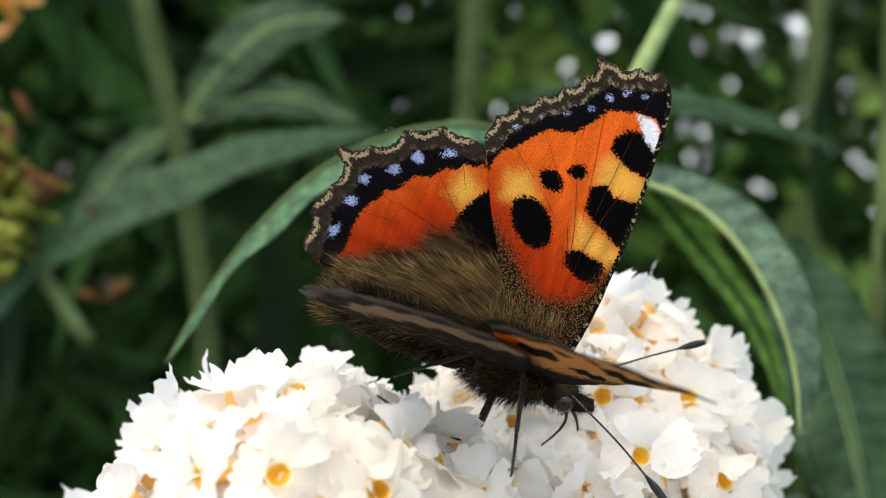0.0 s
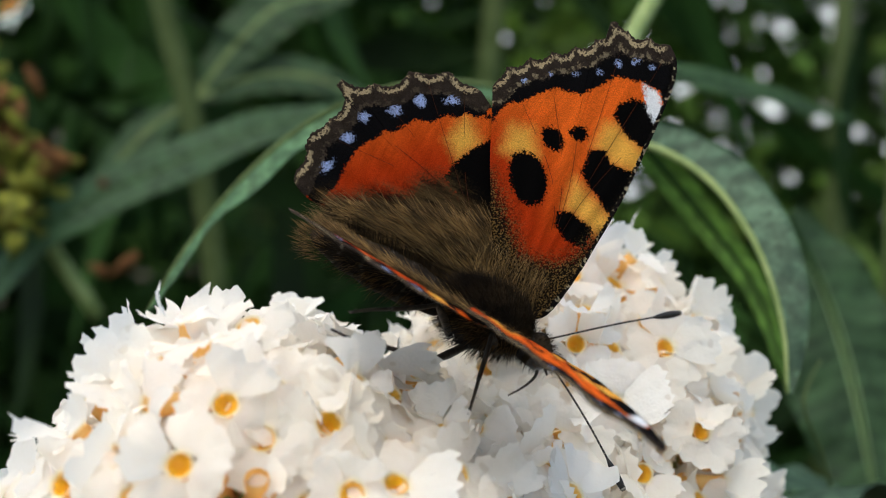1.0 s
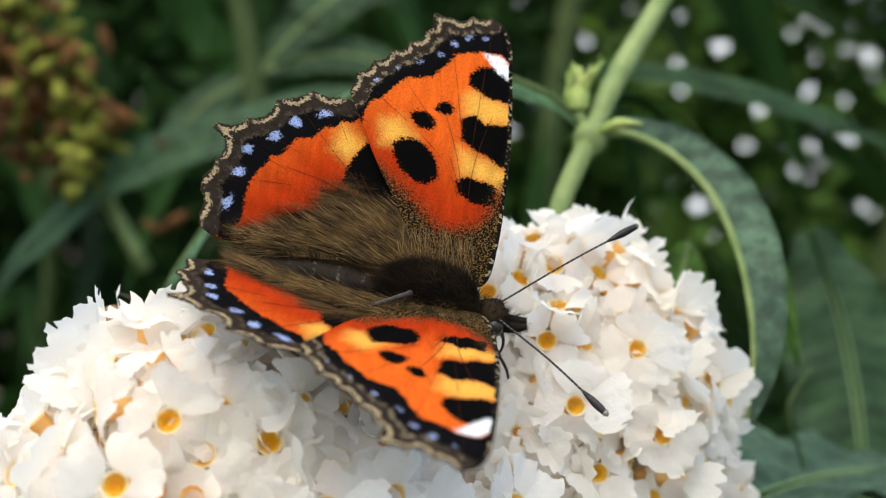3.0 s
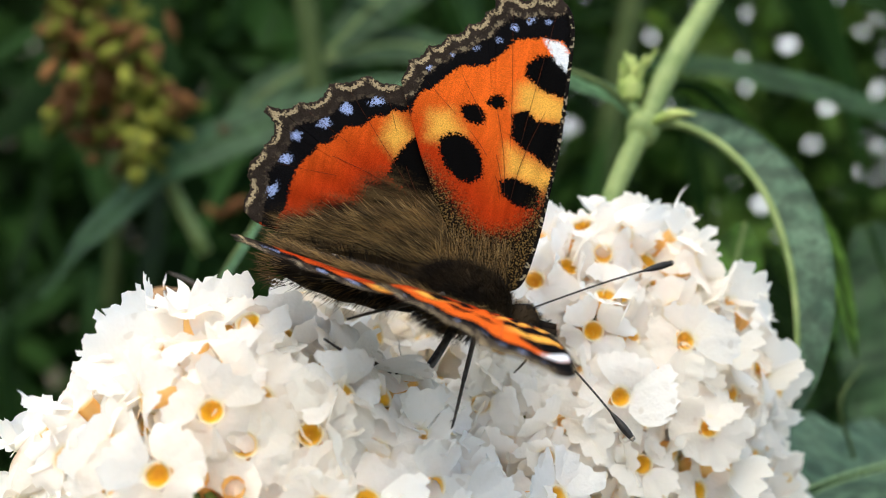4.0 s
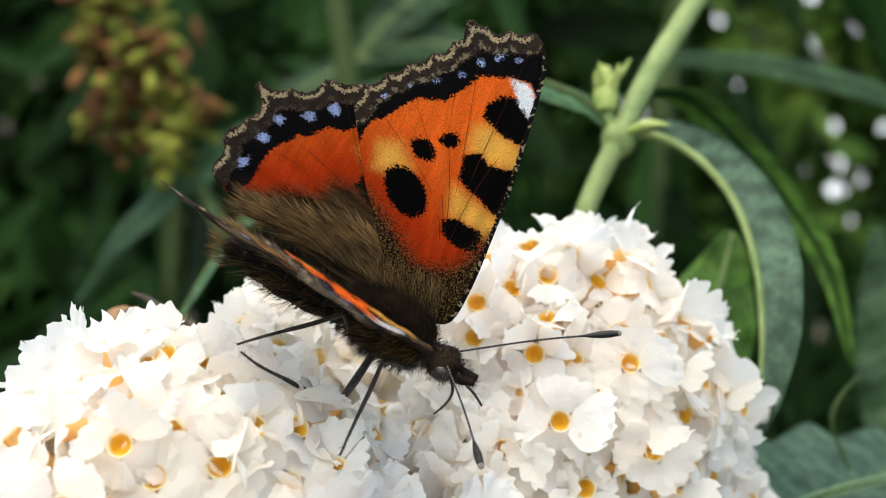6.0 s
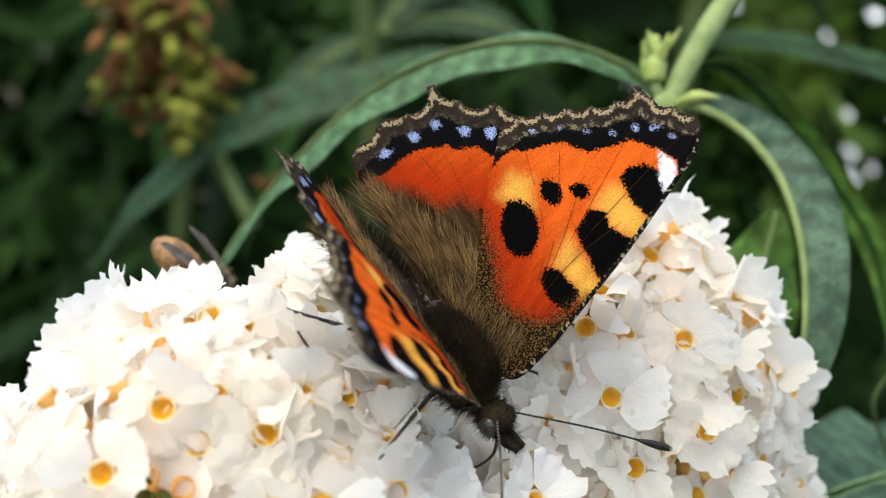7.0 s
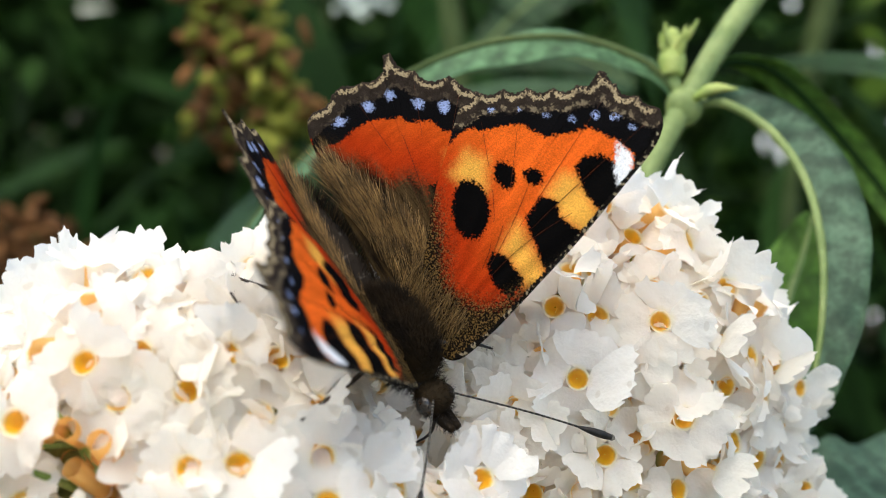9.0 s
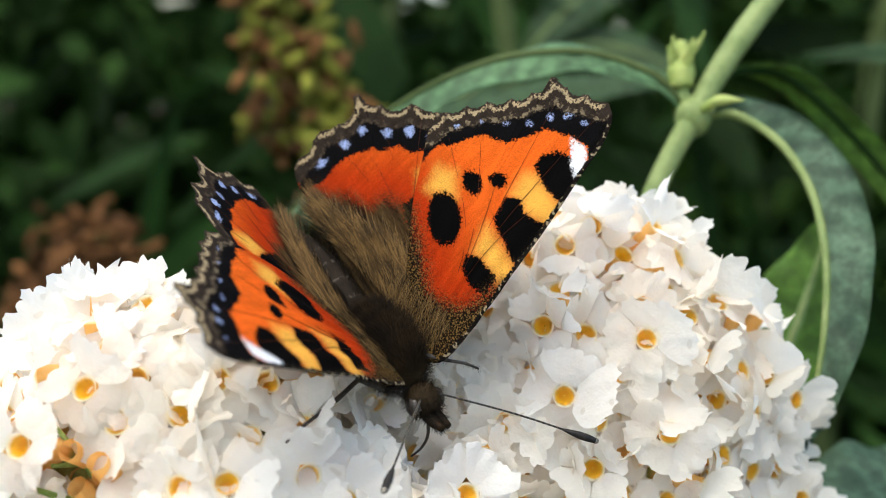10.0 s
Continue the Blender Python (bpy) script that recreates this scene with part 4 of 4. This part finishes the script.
for c, r, mm in FRAMES:
    v, f = lump((0, 0, 0), (1000, 1000, 1000), 22, 32)
    out = []
    for q in v:
        w = c + mm @ (np.array(q) * (r - 10.5))
        w[2] = max(w[2], -95.0)
        out.append((w + outward(w) * 1.5 * noise.noise(Vector(w) * 0.35)) * MM)
    mesh_ob("stalk_mass", out, f, CORE, panicle, "green stalks inside the flower head")


# ---- branch with leaves ----
def blade(name, line, width, left, right, mat, parent, label, droop=0.0, along_n=40, rib=None):
    """A leaf: midrib line, greatest half-width, and the way of each half-blade from the midrib (millimetres)."""
    p = spline(line, along_n)
    t = np.linspace(0, 1, along_n)
    w = width * np.sin(math.pi * np.clip(t * 0.93 + 0.05, 0, 1)) ** 0.8
    verts, faces, side_f, along_f = [], [], [], []
    cols = (-1.0, -0.8, -0.55, -0.3, -0.1, 0.0, 0.1, 0.3, 0.55, 0.8, 1.0)
    L, R = np.asarray(left, float), np.asarray(right, float)
    L, R = L / np.linalg.norm(L), R / np.linalg.norm(R)
    tan = np.gradient(p, axis=0)
    tan /= np.linalg.norm(tan, axis=1)[:, None]
    length = np.linalg.norm(np.diff(p, axis=0), axis=1).sum()
    for layer in (0, 1):
        for k in range(along_n):
            for s in cols:
                d = L if s < 0 else R
                d = d - tan[k] * (d @ tan[k])
                d /= np.linalg.norm(d) + 1e-9
                up = np.cross(tan[k], d) * (1 if s >= 0 else -1)
                wav = 0.09 * width * math.sin(t[k] * 31 + (0 if s < 0 else 1.3)) * abs(s) ** 2
                pucker = 0.04 * width * math.sin(t[k] * 105 - abs(s) * 5) * math.sin(math.pi * min(1, abs(s)))
                q = p[k] + d * (w[k] * abs(s)) + up * (wav + pucker - droop * w[k] * s * s - 0.12 * layer)
                verts.append(q * MM)
                side_f.append(abs(s))
                along_f.append(t[k] * length / 60.0)
    nc, half = len(cols), along_n * len(cols)
    for k in range(along_n - 1):
        for j in range(nc - 1):
            q = (k * nc + j, k * nc + j + 1, (k + 1) * nc + j + 1, (k + 1) * nc + j)
            faces.append(q)
            faces.append(tuple(i + half for i in q[::-1]))
        for j in (0, nc - 1):
            faces.append((k * nc + j, (k + 1) * nc + j, (k + 1) * nc + j + half, k * nc + j + half))
    ob = mesh_ob(name, verts, faces, mat, parent, label, True, {"side": side_f, "along": along_f})
    mesh_ob("midrib", *tube(p, (0.55, 0.45, 0.2), 8), rib or STEM, ob, "pale green midrib" if rib is None else "faint midrib")
    return ob


branch = empty("buddleia_branch", "green buddleia stem with drooping grey-green leaves and a bud", "branch")
stem = mesh_ob("stem", *tube([(12.5, 141, -34), (14.4, 149.5, -20.5), (17.4, 155.4, -11.6), (20.5, 163, -4.0), (27, 175, 8), (44, 200, 40)], (1.25, 1.25, 1.45, 1.25, 1.3, 1.4), 14, 46), STEM, branch, "upright pale green stem")
mesh_ob("node", *lump((17.4, 155.4, -11.8), (2.1, 1.8, 2.3), 12, 16), STEM, stem, "swollen leaf joint")
right_leaf = blade("leaf", [(18.3, 156, -11.6), (21.8, 156.5, -11.2), (27.2, 154.5, -13.4), (31.6, 150.5, -17.4), (34.3, 145.5, -23.0), (35.4, 140.5, -29.0), (35.4, 137, -35.0), (34.4, 134.5, -41)], 5.0, (0.72, 0.66, 0.05), (0.96, -0.05, 0.3), LEAF, branch, "arching grey-green leaf with a pale midrib", 0.05)
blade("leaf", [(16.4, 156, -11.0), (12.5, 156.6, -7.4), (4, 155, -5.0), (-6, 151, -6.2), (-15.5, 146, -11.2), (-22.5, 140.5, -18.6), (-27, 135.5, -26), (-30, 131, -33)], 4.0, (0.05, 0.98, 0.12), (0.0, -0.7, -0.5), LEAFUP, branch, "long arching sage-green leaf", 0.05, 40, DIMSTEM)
blade("leaf", [(18, 158, -9.5), (20.5, 164, -7.6), (26, 172, -9.6), (36, 175, -19), (45.5, 173, -30), (50.5, 169, -43)], 2.3, (-0.75, -0.1, -0.6), (0.75, -0.3, 0.55), LEAFBRIGHT, branch, "narrow drooping leaf behind the stem", 0.05, 40, DARKLEAF)
bud = mesh_ob("bud", *tube([(15.6, 156.6, -8.6), (15.2, 157.6, -6.4), (15.0, 158.0, -4.4), (15.0, 158.2, -3.4)], (1.25, 1.65, 1.2, 0.5), 12, 14), BUD, branch, "small yellow-green flower bud")
mesh_ob("bud_stalk", *tube([(16.8, 156, -11.2), (15.6, 156.6, -8.6)], (0.8, 0.7), 10), STEM, bud)
for dx, dz in ((-0.9, 0.4), (1.0, 0.2), (0.9, 1.4), (-0.6, 1.5), (1.7, 2.2)):
    mesh_ob("bud_scale", *tube([(15.2 + dx * 0.6, 157.0, -7.0 + dz), (15.2 + dx * 1.2, 156.6, -5.6 + dz), (15.2 + dx * 1.6, 156.6, -4.2 + dz)], (0.5, 0.42, 0.08), 8, 6), BUD, bud)
mesh_ob("leaflet", *tube([(18.6, 154.6, -10.6), (20.6, 153.6, -9.2), (23.4, 153.2, -8.9)], (0.5, 0.7, 0.1), 8, 8), BUD, branch, "tiny sprouting leaf")

lower = empty("low_leaf", "broad pale sage leaf below the flower head", "leaf")
blade("blade", [(31, 128, -51), (44, 146, -52), (58, 166, -57), (74, 190, -65)], 13, (-0.6, 0.8, 0.1), (0.7, -0.5, 0.25), LEAF, lower, "", 0.0, 40, DARKLEAF)
behind = empty("bright_leaf", "fresh green leaf behind the flower head", "leaf")
blade("blade", [(22, 152, -58), (28.5, 158, -44), (31.5, 163, -32), (32.5, 166, -25)], 7.5, (-0.9, 0.2, 0.2), (0.9, 0.3, 0.1), LEAFBRIGHT, behind, "")
hang = empty("hanging_leaf", "large green leaf hanging behind, painted shade-dark", "leaf")
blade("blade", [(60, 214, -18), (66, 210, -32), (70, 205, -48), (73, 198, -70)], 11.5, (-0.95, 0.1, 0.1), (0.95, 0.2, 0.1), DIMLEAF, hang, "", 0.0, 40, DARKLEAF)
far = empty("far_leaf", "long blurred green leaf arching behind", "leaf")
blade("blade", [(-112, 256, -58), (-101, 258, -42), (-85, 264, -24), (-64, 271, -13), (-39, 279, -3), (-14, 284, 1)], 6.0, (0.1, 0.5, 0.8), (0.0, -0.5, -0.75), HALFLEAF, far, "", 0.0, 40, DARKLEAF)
twig = empty("dry_tendril", "thin pale curling leaf stalk", "twig")
mesh_ob("stalk", *tube([(53, 160, -52), (50.5, 158.5, -45), (47.8, 156.6, -39.5), (48.4, 158, -36.5), (51, 161, -33.5)], (0.26, 0.28, 0.24, 0.12), 8, 24), DIMSTEM, twig)
level = empty("level_leaf", "long green leaf reaching level behind the stem", "leaf")
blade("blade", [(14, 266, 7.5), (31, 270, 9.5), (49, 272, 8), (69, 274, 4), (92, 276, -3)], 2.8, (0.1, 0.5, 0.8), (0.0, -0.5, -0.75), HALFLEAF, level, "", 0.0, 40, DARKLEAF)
edge_stem = empty("shrub_stem", "thin green shrub stem beside a hanging leaf", "stem", "shrub stems")
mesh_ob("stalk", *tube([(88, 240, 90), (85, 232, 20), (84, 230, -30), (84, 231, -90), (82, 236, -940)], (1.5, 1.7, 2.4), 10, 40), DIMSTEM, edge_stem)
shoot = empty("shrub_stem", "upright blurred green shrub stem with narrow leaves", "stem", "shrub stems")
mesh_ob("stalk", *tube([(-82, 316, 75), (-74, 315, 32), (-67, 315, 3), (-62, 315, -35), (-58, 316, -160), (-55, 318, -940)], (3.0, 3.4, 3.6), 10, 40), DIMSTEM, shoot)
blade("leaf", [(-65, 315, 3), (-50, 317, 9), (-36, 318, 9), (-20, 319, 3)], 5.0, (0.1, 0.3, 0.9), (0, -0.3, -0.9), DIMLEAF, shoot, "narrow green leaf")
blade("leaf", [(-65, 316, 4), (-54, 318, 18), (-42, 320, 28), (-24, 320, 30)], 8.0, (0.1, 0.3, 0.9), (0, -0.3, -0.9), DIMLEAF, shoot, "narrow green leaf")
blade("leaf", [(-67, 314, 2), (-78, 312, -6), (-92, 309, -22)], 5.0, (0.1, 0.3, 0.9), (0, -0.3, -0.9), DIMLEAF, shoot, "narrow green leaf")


# ---- shrubbery behind ----
def foliage(name, count, place, size, thin, mat, label, category, seed, hang=0.6, holes=None):
    """Many folded lance-shaped leaves as one mass."""
    g = np.random.default_rng(seed)
    c = [q for q in (place(g) for _ in range(count)) if q is not None]
    c = np.array(c)
    n = len(c)
    ln = g.uniform(*size, n)[:, None]
    w = ln * g.uniform(*thin, n)[:, None]
    d = g.normal(size=(n, 3)) * 0.8 + np.array((0, -0.2, -hang))
    d /= np.linalg.norm(d, axis=1)[:, None]
    s = np.cross(d, g.normal(size=(n, 3)))
    s /= np.linalg.norm(s, axis=1)[:, None]
    u = np.cross(s, d)
    if holes is not None:
        free = np.ones(n, bool)
        for t in (0, 0.2, 0.4, 0.6, 0.8, 1.0):
            q = c + d * ln * t - u * (0.25 * ln * t * t)
            off = np.hypot(q[:, None, 0] - holes[None, :, 0], q[:, None, 2] - holes[None, :, 1])
            free &= ~(off < holes[None, :, 2] + w * 0.8).any(axis=1)
        c, ln, w, d, s, u = (q[free] for q in (c, ln, w, d, s, u))
        n = len(c)
    cols = []
    for t, f in ((0, 0.05), (0.25, 0.8), (0.5, 1.0), (0.75, 0.7), (1.0, 0.03)):
        m = c + d * ln * t - u * (0.25 * ln * t * t)
        cols += [m - s * w * f + u * w * 0.25 * f, m, m + s * w * f + u * w * 0.25 * f]
    verts = np.stack(cols, 1).reshape(-1, 3) * MM
    one = np.array([q for j in range(4) for q in ((3 * j, 3 * j + 1, 3 * j + 4, 3 * j + 3), (3 * j + 1, 3 * j + 2, 3 * j + 5, 3 * j + 4))])
    faces = (one[None] + 15 * np.arange(n)[:, None, None]).reshape(-1, 4)
    return tagged(mesh_ob(name, verts.tolist(), faces.tolist(), mat), label, category, kind="stuff")


def near_place(g):
    y = g.uniform(350, 800)
    x = g.uniform(-0.62, 0.62) * y + 20
    z = g.uniform(-420, 60 + 0.62 * (y - 270)) if x < 50 else g.uniform(-420, -20 - 0.06 * y)
    return np.array((x, y, z))


# above the view: room for added leaves that keep light off the background
def shade_place(g):
    y = g.uniform(380, 900)
    return np.array((g.uniform(-0.75, -0.05) * y, y, g.uniform(0.16, 0.5) * y + 20))


def hedge_place(g):
    x, z = g.uniform(-1300, 1300), g.uniform(-950, 700)
    if -130 < x < 560 and z > -90:
        return None
    gap = noise.noise(Vector((x * 0.028, z * 0.028, 3.1)))
    return None if gap > (0.3 if x > 60 else 0.7) else np.array((x, 1050 + 160 * g.normal() + 60 * math.sin(x * 0.011), z))


def back_place(g):
    x, z = g.uniform(-1500, 1500), g.uniform(-950, 700)
    return None if -100 < x < 700 and z > -110 else np.array((x, 1330 + 70 * g.normal(), z))


def thin_place(g):
    x, z = g.uniform(-170, 620), g.uniform(-130, 330)
    return np.array((x, 1020 + 14 * g.normal(), z))


def sunny_place(g):
    x, z = g.uniform(40, 390), g.uniform(-75, 190)
    return np.array((x, 800 + 60 * g.normal(), z)) if noise.noise(Vector((x * 0.03, z * 0.03, 8.0))) > 0.1 else None


foliage("shrub_leaves", 1300, near_place, (50, 120), (0.05, 0.09), DARKLEAF, "lance-shaped shrub leaves with shade painted into their green", "foliage", 3)
# never in view, added only to cast shade from overhead
foliage("overhanging_leaves", 60, shade_place, (60, 120), (0.06, 0.10), DARKLEAF, "unseen leaves added overhead to shade the background", "foliage", 13)
foliage("hedge_leaves", 11000, hedge_place, (22, 55), (0.2, 0.34), HEDGELEAF, "hedge foliage painted shade-dark, with small gaps of sky", "hedge", 4, 0.3)
foliage("deep_hedge_leaves", 12000, back_place, (60, 110), (0.22, 0.32), HEDGELEAF, "dense foliage deep in the hedge, painted shade-dark", "hedge", 14, 0.3)
hrng = np.random.default_rng(41)
openings = []
while len(openings) < 170:
    x, z = hrng.uniform(-110, 520), hrng.uniform(-75, 170)
    likely = np.clip((x - 60) / 180, 0.04, 1) * np.clip((z + 110) / 170, 0.15, 1)
    if hrng.uniform() < likely * (0.35 + 0.65 * (noise.noise(Vector((x * 0.014, z * 0.014, 1.0))) > -0.1)):
        openings.append((x, z, 0.7 + 1.7 * hrng.uniform() ** 2))


def sprig_place(g):
    x, z, r = openings[g.integers(0, len(openings))]
    return np.array((x + 13 * g.normal(), 1020 + 14 * g.normal(), z + 13 * g.normal()))


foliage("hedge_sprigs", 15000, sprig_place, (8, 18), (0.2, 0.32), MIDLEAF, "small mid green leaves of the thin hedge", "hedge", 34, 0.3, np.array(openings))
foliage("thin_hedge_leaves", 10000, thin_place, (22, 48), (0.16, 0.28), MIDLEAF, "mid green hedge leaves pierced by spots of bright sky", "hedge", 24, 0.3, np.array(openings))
# the brighter green stands in for sunlight on these leaves
foliage("sunny_leaves", 800, sunny_place, (25, 55), (0.16, 0.28), SUNLEAF, "yellow-green shrub leaves painted as if sunlit", "foliage", 6, 0.6, np.array(openings) * 0.8)
tagged(mesh_ob("backdrop", [(-1.4, 7, -0.9), (4.4, 7, -0.9), (4.4, 7, 1.3), (-1.4, 7, 1.3)], [(0, 1, 2, 3)], HAZE), "pale bright sky beyond the hedge", "sky", kind="structure")
for k, pts in enumerate(([(30, 520, 260), (18, 500, 60), (12, 490, -80), (6, 480, -900)],
                         [(190, 560, 300), (170, 540, 90), (160, 520, -120), (150, 520, -900)], [(-250, 600, 250), (-235, 590, 40), (-225, 580, -900)])):
    shoot = empty("shrub_stem", "upright blurred green shrub stem", "stem", "shrub stems")
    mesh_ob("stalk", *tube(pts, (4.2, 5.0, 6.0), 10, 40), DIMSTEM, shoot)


def spent_head(name, base, tip, radius, count, mats, seed, label):
    g = np.random.default_rng(seed)
    thing = empty(name, label, "flower")
    base, tip = np.array(base, float), np.array(tip, float)
    mesh_ob("stalk", *tube([base - (tip - base) * 0.5, base, (base + tip) / 2, tip], (1.8, 1.6, 1.2, 0.6), 8, 14), STEM, thing)
    for mat in mats:
        pieces = []
        for _ in range(count):
            t = g.uniform(0, 1) ** 0.8
            c = base + (tip - base) * t + g.normal(size=3) * radius * (1.05 - 0.7 * t) * 0.6
            d = g.normal(size=3)
            d /= np.linalg.norm(d)
            pieces.append(tube([c, c + d * 3.5, c + d * 7], (0.6, 1.5, 0.9), 6))
        tagged(mesh_ob("dry_florets", *join(*pieces), mat, thing), kind="stuff")
    return thing


spent_head("spent_flower", (-90, 268, -26), (-112, 258, 14), 12, 130, (SPENT, FRESHTIP), 8, "faded brown and yellow-green buddleia flower spike")
spent_head("spent_flower", (-205, 290, -92), (-158, 264, -50), 18, 260, (SPENT,), 9, "withered brown buddleia flower spike")
spent_head("pale_flower", (-97, 264, 22), (-88, 262, 42), 4, 26, (PETAL,), 10, "distant white buddleia flower spike")

# ---- ground ----
gv, gf, gn = [], [], 40
for i in range(gn + 1):
    for j in range(gn + 1):
        q = [math.copysign(abs(w) ** 3, w) * 200 for w in (2 * i / gn - 1, 2 * j / gn - 1)]
        gv.append((q[0], q[1], -0.95 + 0.01 * math.sin(i * 7.1 + j * 3.3)))
for i in range(gn):
    for j in range(gn):
        gf.append((i * (gn + 1) + j, (i + 1) * (gn + 1) + j, (i + 1) * (gn + 1) + j + 1, i * (gn + 1) + j + 1))
tagged(mesh_ob("ground", gv, gf, SOIL), "dark garden soil", "ground", kind="structure")


# ---- honeybee behind the flower head ----
bee = empty("honeybee", "brown and tan honeybee feeding behind the florets", "bee")
mesh_ob("thorax", *lump((0, 0, 0), (2.0, 1.9, 1.9), 12, 18), CHITIN, bee)
mesh_ob("abdomen", *lump((-4.2, 0, -0.4), (3.2, 1.9, 1.8), 18, 18, lambda t: 1 + 0.04 * math.sin(t * 44)), BEEBROWN, bee, "orange-brown banded abdomen")
mesh_ob("head", *lump((2.5, 0, -0.4), (1.0, 1.5, 1.3), 10, 16), CHITIN, bee)
coat("fur", 700, (0, 0, 0), (2.0, 1.9, 1.9), 0.9, (0, 0, 0.1), BEEFUR, bee, lambda q: True)
for s in (1, -1):
    wv = [(-0.3, s * 1.2, 1.3), (-3.0, s * 1.4, 2.0), (-5.6, s * 2.2, 1.9), (-6.0, s * 2.9, 1.8), (-4.2, s * 3.2, 1.8), (-1.5, s * 2.4, 1.6)]
    v2 = [tuple(c * MM for c in q) for q in wv] + [tuple(c * MM for c in (q[0], q[1], q[2] - 0.05)) for q in wv]
    n6 = len(wv)
    fs = [tuple(range(n6)), tuple(range(2 * n6 - 1, n6 - 1, -1))] + [(i, (i + 1) % n6, (i + 1) % n6 + n6, i + n6) for i in range(n6)]
    mesh_ob("wing", v2, fs, BEEWING, bee, "greyish folded wing", False)


# ---- motion of the butterfly, its parts and the bee ----
def down_axis(way, out, at):
    """A pose at a place (millimetres) whose -z axis points along way and whose x axis leans to out."""
    z = -way
    x = (out - z * out.dot(z)).normalized()
    y = z.cross(x)
    return Matrix(((x.x, y.x, z.x, at.x * MM), (x.y, y.y, z.y, at.y * MM), (x.z, y.z, z.z, at.z * MM), (0, 0, 0, 1)))


def motions():
    rows = filled(BODY_ROWS)
    body = [(row[0], body_pose(row)) for row in rows]
    walk(butterfly, [(t, sway(t) @ m) for t, m in body])
    nod = [(t, sway(t)) for t in (0.0, 2.2, 2.4, 2.6, 2.8, 3.0, 3.15, 3.3, 10.0)]
    for thing in (panicle, behind):
        walk(thing, nod)
    # the leafy stem lags behind the flower head
    for thing in (branch, lower):
        at = pose(17.4 * MM, 155.4 * MM, -11.8 * MM)
        walk(thing, [(t, m @ pose(1.0 * MM * k, 0, 6.4 * MM * k) @ at @ pose(0, 0, 0, 0, 4.5 * k, 0) @ at.inverted()) for (t, m), k in zip(nod, (1, 1, 0.93, 0.75, 0.5, 0.2, 0.06, 0, 0))])
    hinge = pose(18.3 * MM, 156 * MM, -11.6 * MM)
    walk(right_leaf, [(t, hinge @ pose(0, 0, 0, 0, k, 0) @ hinge.inverted()) for t, k in ((0.0, -13), (2.2, -12), (3.3, -5), (5.7, -3), (6.8, 0), (10.0, 0))])
    for (fore, side), ob in wings.items():
        k = 9 if side > 0 else 12
        walk(ob, [(r[0], wing_pose(side, fore, r[7 if side > 0 else 8], r[k if fore else k + 1], r[k + 2])) for r in rows])
    # where the feelers point, in the butterfly's space
    for s, aims in ((1, ((0.0, 0.81, 0.53, 0.25), (0.5, 0.85, 0.49, 0.20), (1.0, 0.81, 0.55, 0.22), (2.2, 0.82, 0.53, 0.25), (3.3, 0.73, 0.54, 0.42), (3.5, 0.72, 0.44, 0.54), (4.0, 0.85, 0.49, 0.19), (5.0, 0.79, 0.56, 0.26),
                         (5.5, 0.78, 0.54, 0.31), (5.7, 0.80, 0.31, 0.51), (6.8, 0.72, 0.69, 0.05), (7.5, 0.74, 0.65, 0.17), (8.0, 0.75, 0.63, 0.22), (9.0, 0.74, 0.67, 0.11), (9.5, 0.78, 0.58, 0.23), (9.8, 0.81, 0.47, 0.34), (10.0, 0.72, 0.69, -0.07))),
                    (-1, ((0.0, 0.55, -0.80, 0.24), (0.5, 0.74, -0.67, -0.05), (2.0, 0.74, -0.67, 0.03), (3.5, 0.60, -0.76, 0.27), (4.0, 0.73, -0.68, -0.04), (5.7, 0.47, -0.81, 0.36), (6.8, 0.58, -0.74, 0.33), (10.0, 0.58, -0.74, 0.33)))):
        base = Matrix.Translation(Vector((5.7, s * 0.75, 0.15)) * MM)
        walk(feelers[s], [(t, base @ Vector(d).to_track_quat("X", "Z").to_matrix().to_4x4()) for t, *d in aims])
    for hip, before, after, thigh, shin, bow in LEGS:
        ob, low = leg(butterfly, thigh, shin)
        upper, lower_rows = [], []
        for t, m in body:
            f = min(1.0, max(0.0, (t - 5.75) / 1.0))
            foot = Vector(before).lerp(Vector(after), f) * MM
            d = (m.inverted() @ foot) / MM - Vector(hip)
            far_off = min(max(d.length, abs(shin - thigh) + 0.3), thigh + shin - 0.05)
            d.normalize()
            out = m.to_3x3().inverted() @ Vector(bow)
            out = (out - d * out.dot(d)).normalized()
            cos_a = (thigh ** 2 + far_off ** 2 - shin ** 2) / (2 * thigh * far_off)
            knee = d * (thigh * cos_a) + out * (thigh * math.sqrt(max(0.0, 1 - cos_a ** 2)))
            ups = down_axis(knee.normalized(), out, Vector(hip))
            lows = down_axis((d * far_off - knee).normalized(), out, Vector(hip) + knee)
            upper.append((t, ups))
            lower_rows.append((t, ups.inverted() @ lows))
        walk(ob, upper)
        walk(low, lower_rows)
    walk(bee, [(t, sway(t) @ pose(x * MM, y * MM, z * MM, rx, ry, rz)) for t, x, y, z, rx, ry, rz in (
        (0.0, -23.6, 118.4, -26.0, 0, 20, 30), (2.2, -23.8, 118.6, -26.4, 0, 20, 34), (3.3, -24.0, 118.8, -28.2, 0, 20, 20), (5.7, -24.2, 119.0, -28.4, 0, 18, 12),
        (6.8, -23.6, 118.6, -26.6, 0, 25, 0), (7.0, -23.6, 118.8, -26.4, 0, 32, -5), (7.4, -24.0, 119.2, -26.6, 0, 20, 5), (8.4, -25.0, 119.4, -27.0, 0, 10, 20),
        (9.0, -26.0, 117.0, -29.0, 0, 0, 30), (10.0, -26.0, 118.0, -31.0, 0, 0, 30))])


motions()
